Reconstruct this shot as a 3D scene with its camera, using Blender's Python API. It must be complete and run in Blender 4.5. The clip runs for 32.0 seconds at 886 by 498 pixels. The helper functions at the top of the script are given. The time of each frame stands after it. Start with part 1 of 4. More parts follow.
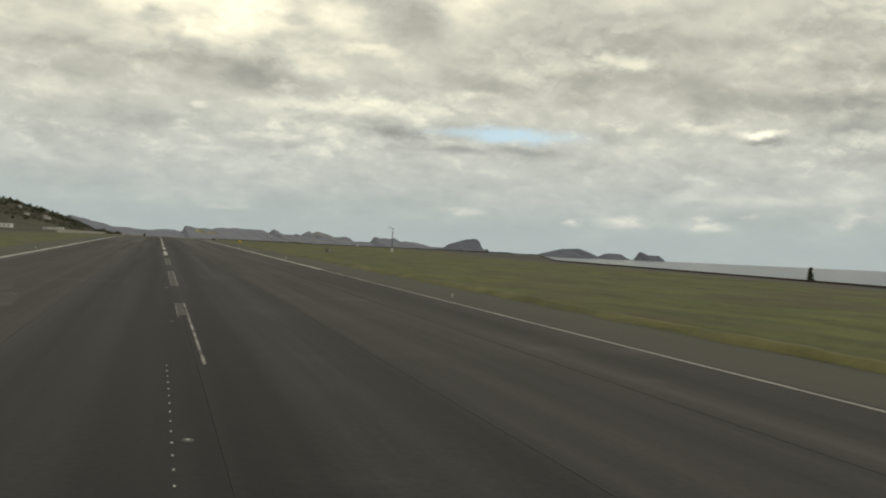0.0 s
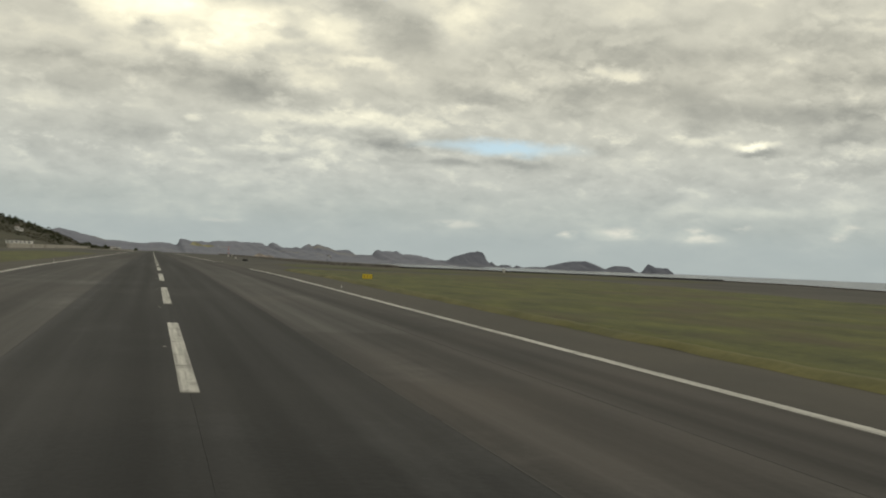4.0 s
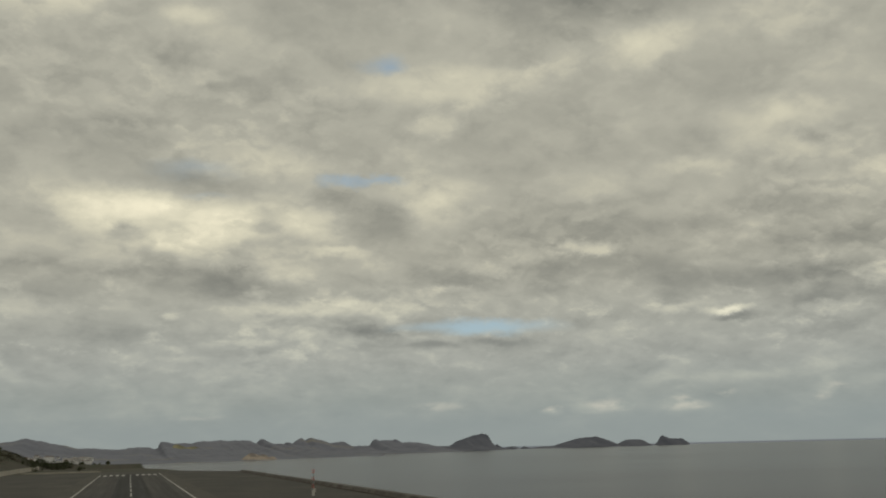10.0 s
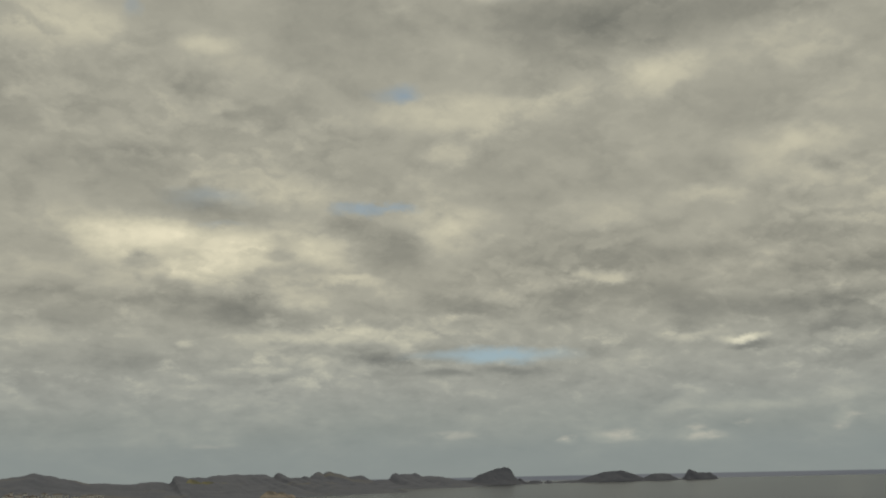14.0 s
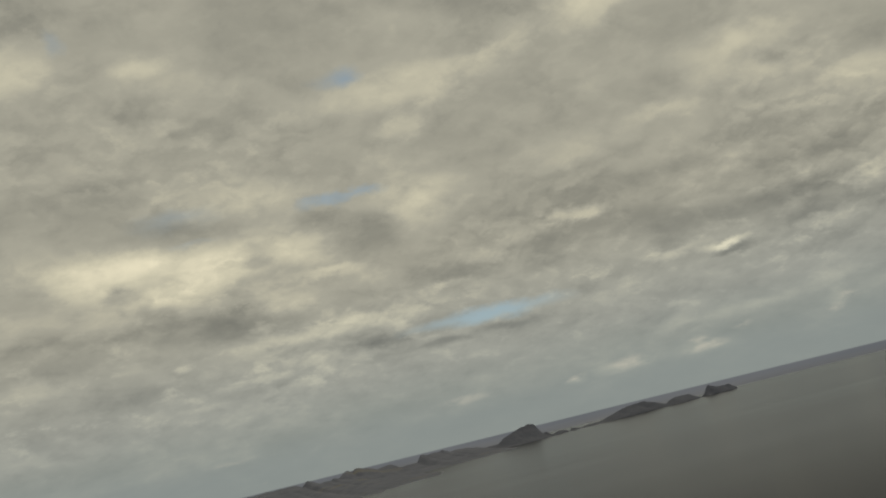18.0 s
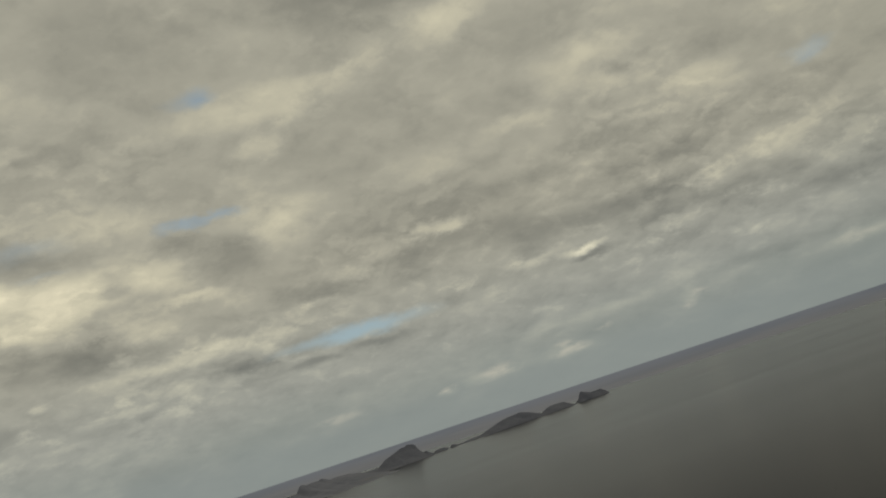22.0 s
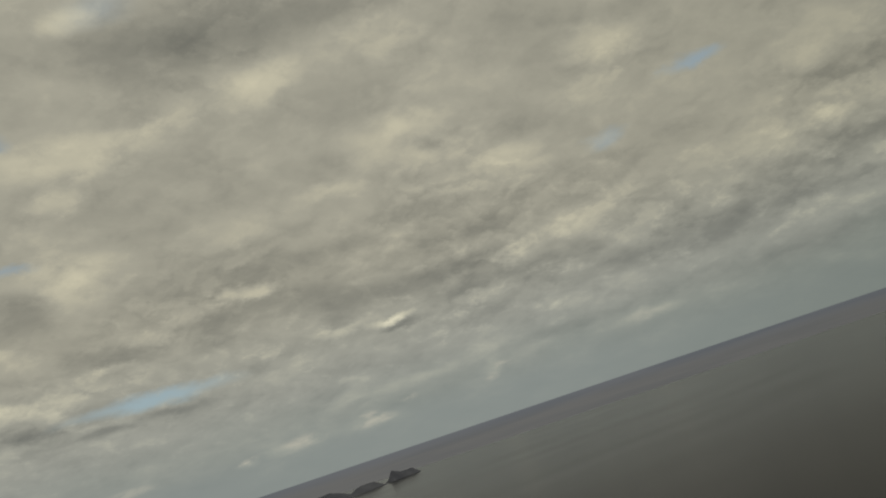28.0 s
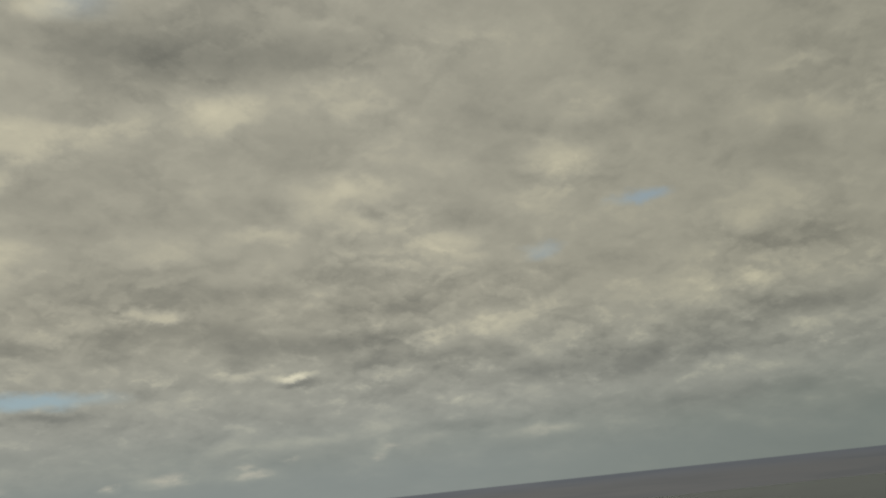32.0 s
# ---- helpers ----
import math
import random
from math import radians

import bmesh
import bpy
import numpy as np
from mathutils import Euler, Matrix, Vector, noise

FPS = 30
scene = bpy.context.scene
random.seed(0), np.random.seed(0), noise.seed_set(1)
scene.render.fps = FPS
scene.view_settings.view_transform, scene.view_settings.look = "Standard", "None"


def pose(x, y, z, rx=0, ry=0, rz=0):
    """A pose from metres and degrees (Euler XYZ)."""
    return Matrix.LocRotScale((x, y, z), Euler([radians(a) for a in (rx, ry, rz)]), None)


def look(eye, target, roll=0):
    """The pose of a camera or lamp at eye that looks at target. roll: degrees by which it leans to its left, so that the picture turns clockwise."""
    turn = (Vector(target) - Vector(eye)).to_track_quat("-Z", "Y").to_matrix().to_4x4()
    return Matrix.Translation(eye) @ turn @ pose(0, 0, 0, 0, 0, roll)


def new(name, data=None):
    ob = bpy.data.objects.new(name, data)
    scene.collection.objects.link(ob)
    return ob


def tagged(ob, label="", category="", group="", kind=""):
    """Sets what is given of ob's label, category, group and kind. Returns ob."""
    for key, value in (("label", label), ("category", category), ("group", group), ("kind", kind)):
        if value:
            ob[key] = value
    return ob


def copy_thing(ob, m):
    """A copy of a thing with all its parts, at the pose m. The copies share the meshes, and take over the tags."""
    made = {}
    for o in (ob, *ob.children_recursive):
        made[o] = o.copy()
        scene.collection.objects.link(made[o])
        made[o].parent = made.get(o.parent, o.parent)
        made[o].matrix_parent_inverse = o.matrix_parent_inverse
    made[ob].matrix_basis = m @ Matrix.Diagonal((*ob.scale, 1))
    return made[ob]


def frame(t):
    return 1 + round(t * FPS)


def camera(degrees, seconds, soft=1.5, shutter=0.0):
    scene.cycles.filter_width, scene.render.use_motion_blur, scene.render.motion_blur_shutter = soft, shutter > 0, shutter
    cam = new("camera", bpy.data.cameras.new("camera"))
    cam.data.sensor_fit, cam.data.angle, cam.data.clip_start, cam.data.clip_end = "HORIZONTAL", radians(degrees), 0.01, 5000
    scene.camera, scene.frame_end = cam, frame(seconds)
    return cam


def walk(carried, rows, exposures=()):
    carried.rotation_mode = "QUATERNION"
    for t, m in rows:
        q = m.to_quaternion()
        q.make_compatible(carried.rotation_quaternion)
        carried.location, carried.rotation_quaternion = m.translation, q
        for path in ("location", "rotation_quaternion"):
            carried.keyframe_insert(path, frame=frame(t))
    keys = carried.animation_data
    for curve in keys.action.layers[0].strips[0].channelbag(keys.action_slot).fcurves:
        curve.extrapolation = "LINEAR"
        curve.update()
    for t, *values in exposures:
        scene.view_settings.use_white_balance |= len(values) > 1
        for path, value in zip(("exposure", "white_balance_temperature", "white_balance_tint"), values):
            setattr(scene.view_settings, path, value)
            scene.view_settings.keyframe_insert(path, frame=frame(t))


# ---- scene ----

def aim(x, y, z, yaw, pitch, roll):
    """A camera pose from a place and its yaw to the left of +y, pitch and roll in degrees."""
    a, b = radians(yaw), radians(pitch)
    way = Vector((-math.sin(a) * math.cos(b), math.cos(a) * math.cos(b), math.sin(b)))
    return look((x, y, z), Vector((x, y, z)) + way, roll)


# take-off roll, rotation near 260 m, climb and right turn
PATH = [
    (0, -0.74, 0.00, 2.34, -16.88, -0.02, 2.63),
    (1, -0.86, 33.76, 2.60, -17.49, 0.04, 2.59),
    (2, -0.81, 68.31, 2.83, -17.44, 0.01, 2.57),
    (2.5, -0.75, 85.88, 2.98, -17.15, 0.05, 2.67),
    (4.5, -0.67, 158.96, 3.73, -17.26, 1.49, 2.25),
    (5, -0.55, 177.98, 4.01, -17.32, 2.47, 1.79),
    (5.5, -0.47, 197.12, 4.26, -17.38, 3.29, 1.70),
    (6, -0.39, 216.27, 4.52, -17.45, 4.15, 1.62),
    (6.5, -0.32, 235.37, 4.79, -17.55, 5.26, 1.39),
    (7, -0.26, 254.48, 5.07, -17.69, 6.25, 1.54),
    (7.5, -0.20, 273.54, 5.51, -17.84, 7.25, 1.42),
    (8, -0.13, 292.60, 5.95, -17.99, 8.11, 1.50),
    (8.5, -0.18, 311.57, 6.54, -18.13, 9.12, 1.33),
    (9, -0.30, 330.51, 7.22, -18.25, 10.07, 0.80),
    (9.5, -0.46, 349.29, 8.04, -18.34, 10.85, -0.44),
    (10, -0.59, 367.39, 9.26, -18.34, 11.81, -1.40),
    (10.5, -0.60, 384.20, 11.00, -18.23, 13.16, -1.36),
    (11, -0.55, 399.42, 13.10, -18.15, 14.24, -0.99),
    (11.5, -0.50, 412.81, 15.34, -18.09, 14.69, -0.84),
    (12.5, -0.46, 436.51, 20.02, -17.91, 14.76, -0.60),
    (13, -0.45, 446.96, 22.45, -17.80, 14.42, -0.50),
    (13.5, -0.45, 456.10, 24.95, -17.65, 13.98, -0.59),
    (14, -0.45, 464.42, 27.53, -17.53, 13.53, -1.18),
    (14.5, -0.45, 471.80, 30.41, -17.51, 13.49, -1.70),
    (16.5, -0.45, 498.40, 42.93, -17.41, 13.70, -5.88),
    (17, -0.44, 504.42, 46.13, -17.65, 12.88, -8.25),
    (17.5, -0.41, 509.85, 49.34, -18.17, 12.20, -11.06),
    (18, -0.34, 515.15, 52.54, -18.75, 11.48, -13.83),
    (18.5, -0.22, 520.51, 55.75, -19.41, 10.82, -16.11),
    (19, -0.01, 525.94, 58.95, -20.27, 10.34, -17.54),
    (19.5, 0.28, 531.45, 62.16, -21.25, 10.20, -17.99),
    (20, 0.68, 537.02, 65.40, -22.35, 10.14, -18.15),
    (20.5, 1.19, 542.65, 68.69, -23.55, 10.15, -18.30),
    (21, 1.82, 548.35, 72.01, -24.76, 10.16, -18.36),
    (21.5, 2.57, 554.09, 75.33, -25.92, 10.13, -18.31),
    (22, 3.45, 559.88, 78.66, -27.04, 10.16, -18.32),
    (22.5, 4.45, 565.71, 81.99, -28.13, 10.24, -18.46),
    (23, 5.56, 571.57, 85.31, -29.13, 10.31, -18.58),
    (23.5, 6.78, 577.47, 88.63, -30.01, 10.39, -18.54),
    (24, 8.11, 583.40, 91.95, -30.95, 10.41, -18.48),
    (24.5, 9.57, 589.36, 95.27, -32.02, 10.34, -18.56),
    (25, 11.17, 595.36, 98.59, -33.10, 10.25, -18.70),
    (25.5, 13.01, 601.42, 101.91, -34.17, 10.24, -18.75),
    (27.5, 21.19, 625.87, 115.24, -38.50, 10.49, -18.63),
    (28, 23.45, 632.03, 118.57, -39.54, 10.51, -18.56),
    (28.5, 25.94, 638.24, 121.91, -40.49, 10.58, -18.35),
    (29, 28.59, 644.48, 125.25, -41.33, 10.75, -17.96),
    (29.5, 31.36, 650.72, 128.58, -42.14, 10.98, -17.47),
    (30, 34.24, 656.96, 131.92, -43.09, 11.25, -16.38),
    (30.5, 37.21, 663.18, 135.26, -43.97, 11.98, -14.06),
    (31, 40.27, 669.40, 138.59, -44.61, 12.78, -11.25),
    (31.5, 43.39, 675.61, 141.93, -44.99, 13.58, -8.57),
    (32, 46.55, 681.83, 145.27, -45.05, 14.27, -6.15),
]
EXPOSURES = [(0, 0.67, 6500, 10), (5, 0.61, 6500, 10), (8, 0.28, 6500, 10), (11, 0.0, 6500, 9), (14, -0.11, 6600, 9), (19, -0.12, 6680, 9), (32, -0.19, 6700, 9)]
cam = camera(50.46, 32.0, soft=2.0, shutter=0.04)
walk(cam, [(t, aim(*p)) for t, *p in PATH], EXPOSURES)

SEA = -12.0          # sea level under the airfield platform
EDGE = 10.23         # runway side stripe, from the centreline
SLOPE, CREST = 0.0072, 224.0


def gz(y):
    """Height of the airfield: a steady climb that rounds off to level at the crest."""
    t = (y - CREST + 14) / 28
    if t <= 0:
        return SLOPE * y
    if t >= 1:
        return SLOPE * CREST
    return SLOPE * (CREST - 14 + 28 * (t - t * t / 2)) 


# ---- world and light ----
def build_world():
    world = bpy.data.worlds.new("overcast_sky")
    scene.world = world
    world.use_nodes = True
    nt = world.node_tree
    nt.nodes.clear()
    N, L = nt.nodes.new, nt.links.new

    def math_node(op, a, b=None, c=None, clamp=False):
        n = N("ShaderNodeMath")
        n.operation, n.use_clamp = op, clamp
        for i, v in enumerate((a, b, c)):
            if v is None:
                continue
            if isinstance(v, (int, float)):
                n.inputs[i].default_value = v
            else:
                L(v, n.inputs[i])
        return n.outputs[0]

    def ramp(v, lo, hi, a=0.0, b=1.0, kind="SMOOTHSTEP"):
        n = N("ShaderNodeMapRange")
        n.interpolation_type = kind
        L(v, n.inputs[0])
        for i, x in zip((1, 2, 3, 4), (lo, hi, a, b)):
            n.inputs[i].default_value = x
        return n.outputs[0]

    def mix(f, a, b):
        n = N("ShaderNodeMix")
        n.data_type = "RGBA"
        for sock, v in ((n.inputs[0], f), (n.inputs[6], a), (n.inputs[7], b)):
            if isinstance(v, tuple):
                sock.default_value = (*v, 1)
            elif isinstance(v, (int, float)):
                sock.default_value = v
            else:
                L(v, sock)
        return n.outputs[2]

    def noise_tex(vec, scale, detail, rough=0.55, dist=0.0):
        n = N("ShaderNodeTexNoise")
        n.inputs["Scale"].default_value, n.inputs["Detail"].default_value = scale, detail
        n.inputs["Roughness"].default_value, n.inputs["Distortion"].default_value = rough, dist
        L(vec, n.inputs["Vector"])
        return n.outputs[0], n.outputs[1]

    def vec(op, a, b=None):
        n = N("ShaderNodeVectorMath")
        n.operation = op
        for i, v in enumerate((a, b)):
            if v is None:
                continue
            if isinstance(v, tuple):
                n.inputs[i].default_value = v
            else:
                L(v, n.inputs[i])
        return n.outputs["Value"] if op == "LENGTH" else n.outputs[0]

    tc = N("ShaderNodeTexCoord")
    way = vec("NORMALIZE", tc.outputs["Generated"])
    sep = N("ShaderNodeSeparateXYZ")
    L(way, sep.inputs[0])
    dx, dy, dz = sep.outputs
    az = math_node("MULTIPLY", math_node("ARCTAN2", dx, dy), 57.2958)
    el = math_node("MULTIPLY", math_node("ARCSINE", dz), 57.2958)
    # cloud deck: the sky direction laid onto a level sheet, so that cloud flattens towards the horizon
    up = math_node("ADD", math_node("MAXIMUM", dz, 0.0), 0.42)
    comb = N("ShaderNodeCombineXYZ")
    L(math_node("DIVIDE", dx, up), comb.inputs[0])
    L(math_node("DIVIDE", dy, up), comb.inputs[1])
    comb.inputs[2].default_value = 3.7
    sheet = comb.outputs[0]
    ang = N("ShaderNodeCombineXYZ")
    L(az, ang.inputs[0])
    L(el, ang.inputs[1])
    angles = ang.outputs[0]

    big, _ = noise_tex(sheet, 3.0, 4, 0.5, 0.1)
    mid, _ = noise_tex(sheet, 6.4, 5, 0.5, 0.1)
    fine, _ = noise_tex(sheet, 24.0, 5, 0.6, 0.1)
    # lit tops and grey undersides: the cloud's thickness against that a little higher up
    above = vec("MULTIPLY", sheet, (0.968, 0.968, 1.0))
    mid_up, _ = noise_tex(above, 6.4, 5, 0.5, 0.1)
    relief = math_node("SUBTRACT", mid, mid_up)
    _, wob = noise_tex(sheet, 11.0, 7, 0.64)
    wobble = vec("MULTIPLY", vec("SUBTRACT", wob, (0.5, 0.5, 0.5)), (4.4, 2.2, 0.0))
    thin = ramp(el, 1.0, 14.0, 0.25, 1.0)
    wobble = vec("SCALE", wobble)
    L(thin, wobble.node.inputs["Scale"])
    warped = vec("ADD", angles, wobble)

    def madd(a, b, c):
        n = N("ShaderNodeVectorMath")
        n.operation = "MULTIPLY_ADD"
        for i, v in enumerate((a, b, c)):
            if isinstance(v, tuple):
                n.inputs[i].default_value = v
            else:
                L(v, n.inputs[i])
        return n.outputs[0]

    def patch(carry, a, e, wide, high, gain):
        """Adds a soft patch round azimuth a and elevation e, with half sizes in degrees, to the third part of carry."""
        near = vec("LENGTH", madd(carry, (1 / wide, 1 / high, 0), (-a / wide, -e / high, 0)))
        return madd(ramp(near, 1.5, 0.1, 0.0, 1.0), (0, 0, gain), carry)

    def third(v):
        n = N("ShaderNodeSeparateXYZ")
        L(v, n.inputs[0])
        return n.outputs[2]

    tone = math_node("MULTIPLY_ADD", math_node("SUBTRACT", big, 0.5), 0.16, 0.525)
    tone = math_node("MULTIPLY_ADD", math_node("SUBTRACT", mid, 0.5), 0.12, tone)
    tone = math_node("MULTIPLY_ADD", relief, 0.22, tone)
    tone = math_node("MULTIPLY_ADD", math_node("MULTIPLY", math_node("SUBTRACT", fine, 0.5), ramp(el, 6.0, 16.0, 0.8, 0.4)), 0.07, tone)
    # small crisp puffs, most of them in the far rows of cloud
    puff, _ = noise_tex(sheet, 14.0, 7, 0.6, 0.15)
    rows = math_node("ADD", ramp(el, 3.5, 6.0, 0.0, 0.55), ramp(el, 7.5, 13.0, 0.4, -0.3))
    tone = math_node("MULTIPLY_ADD", math_node("MULTIPLY", ramp(puff, 0.52, 0.72), rows), 0.16, tone)
    tone = math_node("MULTIPLY_ADD", ramp(puff, 0.50, 0.30), -0.06, tone)
    # billows: soft round lumps parted by thinner, brighter creases
    for scale, gain in ((4.6, 0.22), (10.0, 0.10), (22.0, 0.04)):
        lump, _ = noise_tex(vec("ADD", sheet, vec("MULTIPLY", wob, (0.07, 0.07, 0.0))), scale, 2, 0.5, 0.25)
        crease = math_node("ABSOLUTE", math_node("SUBTRACT", lump, 0.5))
        tone = math_node("MULTIPLY_ADD", math_node("SUBTRACT", 0.09, crease), gain * 1.6, tone)
    # rounded heaps of cloud, lit from above
    heap_at = vec("ADD", sheet, vec("MULTIPLY", vec("SUBTRACT", wob, (0.5, 0.5, 0.5)), (0.16, 0.16, 0.0)))
    heaps = []
    for shift in (1.0, 0.985):
        n = N("ShaderNodeTexVoronoi")
        n.feature, n.voronoi_dimensions = "SMOOTH_F1", "2D"
        n.inputs["Scale"].default_value, n.inputs["Detail"].default_value = 7.0, 2.5
        n.inputs["Roughness"].default_value, n.inputs["Smoothness"].default_value = 0.55, 0.35
        L(vec("MULTIPLY", heap_at, (shift, shift, 1.0)), n.inputs["Vector"])
        heaps.append(n.outputs["Distance"])
    lit = math_node("SUBTRACT", heaps[1], heaps[0])
    strong = math_node("MULTIPLY", ramp(el, 3.0, 7.5, 0.12, 1.0), ramp(big, 0.42, 0.62, 0.25, 1.0))
    tone = math_node("MULTIPLY_ADD", math_node("MULTIPLY", lit, strong), 0.22, tone)
    tone = math_node("MULTIPLY_ADD", math_node("MULTIPLY", math_node("SUBTRACT", 0.36, heaps[0]), strong), 0.10, tone)
    carry = vec("MULTIPLY", warped, (1, 1, 0))
    for row in BRIGHT_A + BRIGHT_B + BRIGHT_C + BRIGHT_D + SHADED_A + SHADED_B + SHADED_C:
        carry = patch(carry, *row)
    tone = math_node("MULTIPLY_ADD", third(carry), 0.95, tone)
    carry = vec("MULTIPLY", carry, (1, 1, 0))
    for row in BLUE_HOLES_A:
        carry = patch(carry, *row)
    hole = math_node("MINIMUM", third(carry), 1.0)

    # grey undersides to cream tops
    cr = N("ShaderNodeValToRGB")
    cr.color_ramp.elements[0].position, cr.color_ramp.elements[0].color = 0.12, (0.18, 0.184, 0.165, 1)
    cr.color_ramp.elements[1].position, cr.color_ramp.elements[1].color = 1.0, (0.92, 0.86, 0.66, 1)
    for pos, col in ((0.36, (0.285, 0.284, 0.248)), (0.55, (0.41, 0.404, 0.345)), (0.78, (0.62, 0.595, 0.47))):
        cr.color_ramp.elements.new(pos).color = (*col, 1)
    L(tone, cr.inputs[0])
    sky = N("ShaderNodeTexSky")
    sky.sky_type, sky.sun_disc = "NISHITA", False
    sky.sun_elevation, sky.sun_rotation = radians(SUN_EL), radians(SUN_AZ)
    clear = mix(0.55, vec("MULTIPLY", sky.outputs[0], (0.11, 0.11, 0.10)), (0.36, 0.455, 0.52))
    ragged = math_node("MULTIPLY", hole, ramp(mid, 0.30, 0.55, 0.45, 1.0), clamp=True)
    # cooler light on the far rows of cloud
    cool = vec("MULTIPLY", cr.outputs[0], mix(ramp(el, 3.0, 12.0), (0.87, 0.915, 0.975), (1.012, 1.0, 0.97)))
    col = mix(ragged, cool, clear)
    # overcast light grows towards the zenith
    lift = ramp(el, 30.0, 75.0, 1.0, 1.25)
    col = vec("SCALE", col)
    scale_node = col.node
    L(lift, scale_node.inputs["Scale"])
    # haze low over the sea, with faint streaks in it
    streak = math_node("MULTIPLY_ADD", math_node("SUBTRACT", mid, 0.5), 2.2, el)
    haze = ramp(streak, 5.6, 0.6, 0.0, 0.88)
    # dark tint of the cockpit glass, put into the sky's colour right of the islets
    dim = mix(ramp(az, 40.0, 72.0), (1.0, 1.0, 1.0), (0.86, 0.88, 0.86))
    col = mix(haze, col, vec("MULTIPLY", mix(ramp(el, 1.0, 4.0), (0.262, 0.298, 0.292), (0.262, 0.297, 0.278)), dim))
    col = vec("MULTIPLY", col, mix(ramp(az, 40.0, 70.0), (1.0, 1.0, 1.0), (0.87, 0.875, 0.86)))
    # small bright heaps of cloud low over the sea
    carry = vec("MULTIPLY", carry, (1, 1, 0))
    for row in LOW_HEAPS_A:
        carry = patch(carry, *row)
    heap = math_node("MULTIPLY", math_node("MULTIPLY", third(carry), 1.25), ramp(puff, 0.38, 0.60), clamp=True)
    col = mix(heap, col, (0.57, 0.545, 0.46))
    # the far sea below the horizon, with streaks of cloud shadow painted into its colour
    cloud_shade_at = vec("MULTIPLY", angles, (0.09, 1.9, 0.0))
    cloud_shade, _ = noise_tex(cloud_shade_at, 1.0, 5, 0.6, 0.3)
    far_sea = mix(ramp(el, -0.15, -0.9), (0.139, 0.149, 0.164), (0.145, 0.147, 0.146))
    far_sea = vec("MULTIPLY", far_sea, mix(ramp(cloud_shade, 0.36, 0.62), (0.93, 0.945, 0.96), (1.04, 1.035, 1.03)))
    # the same glass tint, darkening the far sea's colour to the right
    far_sea = vec("MULTIPLY", far_sea, mix(ramp(az, 40.0, 72.0), (1.0, 1.0, 1.0), (0.86, 0.87, 0.87)))
    col = mix(ramp(el, -0.13, -0.19, 0.0, 1.0, "LINEAR"), col, far_sea)
    bg = N("ShaderNodeBackground")
    L(col, bg.inputs[0])
    bg.inputs[1].default_value = 1.0
    out = N("ShaderNodeOutputWorld")
    L(bg.outputs[0], out.inputs[0])


SUN_AZ, SUN_EL = 120.0, 38.0
# cloud patches: azimuth from the runway heading, elevation, half width, half height in degrees, brightness
BRIGHT_A = [(-5.8, 26.1, 4.2, 1.38, 0.22), (2.7, 25.5, 1.9, 0.69, 0.18), (4.9, 24.1, 2.6, 1.55, 0.1), (18.4, 21.5, 6.7, 1.1, 0.18), (21.2, 28.8, 1.8, 0.76, 0.22), (31.6, 23.1, 2.8, 1.45, 0.2), (40.5, 24.1, 3.2, 1.72, 0.15), (41.5, 16.3, 3.1, 1.03, 0.12), (34.1, 16.0, 2.2, 0.48, 0.14), (-2.1, 13.8, 4.1, 1.38, 0.22), (4.1, 12.7, 2.8, 1.66, 0.26), (9.4, 13.7, 3.4, 1.38, 0.21), (11.3, 11.7, 1.9, 0.38, 0.21), (18.4, 14.4, 2.3, 1.38, 0.14), (27.4, 11.6, 2.3, 0.48, 0.27)]
BRIGHT_B = [(35.3, 7.4, 1.4, 0.28, 0.42), (32.3, 7.8, 2.4, 0.31, 0.19), (36.5, 13.2, 4.3, 1.38, 0.12), (2.4, 2.0, 5.2, 0.34, 0.05), (2.9, 5.3, 1.9, 0.21, 0.06), (1.9, 7.8, 0.6, 0.28, 0.2), (32.5, 1.9, 1.7, 0.38, 0.28), (27.6, 2.0, 2.2, 0.28, 0.24), (24.6, 1.8, 0.6, 0.21, 0.24), (10.0, 8.3, 5.2, 0.48, 0.12), (12.5, 8.2, 5.6, 0.62, 0.16), (-6.5, 8.2, 2.8, 0.69, 0.16), (8.0, 10.6, 2.5, 1.03, 0.2), (24.8, 11.2, 2.1, 0.55, 0.16), (35.8, 3.6, 4.1, 0.34, 0.1)]
BRIGHT_C = [(40.3, 2.7, 0.7, 0.55, 0.14), (7.4, 6.2, 0.7, 0.21, 0.14), (52.9, 19.0, 2.4, 1.17, 0.16), (63.9, 14.9, 2.5, 1.9, 0.12), (45.7, 14.3, 2.5, 1.17, 0.12), (40.6, 18.2, 2.2, 0.83, 0.13), (50.0, 2.8, 1.9, 0.41, 0.22), (48.7, 9.8, 2.4, 0.9, 0.12), (60.1, 10.1, 2.5, 1.52, 0.1), (65.0, 4.7, 2.4, 0.69, 0.09), (33.7, 23.8, 4.5, 1.03, 0.09), (66.4, 7.2, 2.4, 1.03, 0.09), (37.3, 18.7, 4.0, 0.86, 0.12), (67.2, 18.9, 3.3, 1.03, 0.07), (38.0, 17.5, 2.9, 1.03, 0.1)]
BRIGHT_D = [(17.6, 19.1, 1.6, 0.69, 0.14), (27.8, 15.4, 4.3, 1.03, 0.16), (0.6, 14.3, 5.7, 1.03, 0.12), (16.8, 15.4, 4.3, 1.03, 0.12), (1.4, 13.2, 5.3, 1.72, 0.14), (-5.7, 11.4, 3.9, 1.03, 0.14), (7.7, 16.6, 4.3, 1.38, 0.14)]
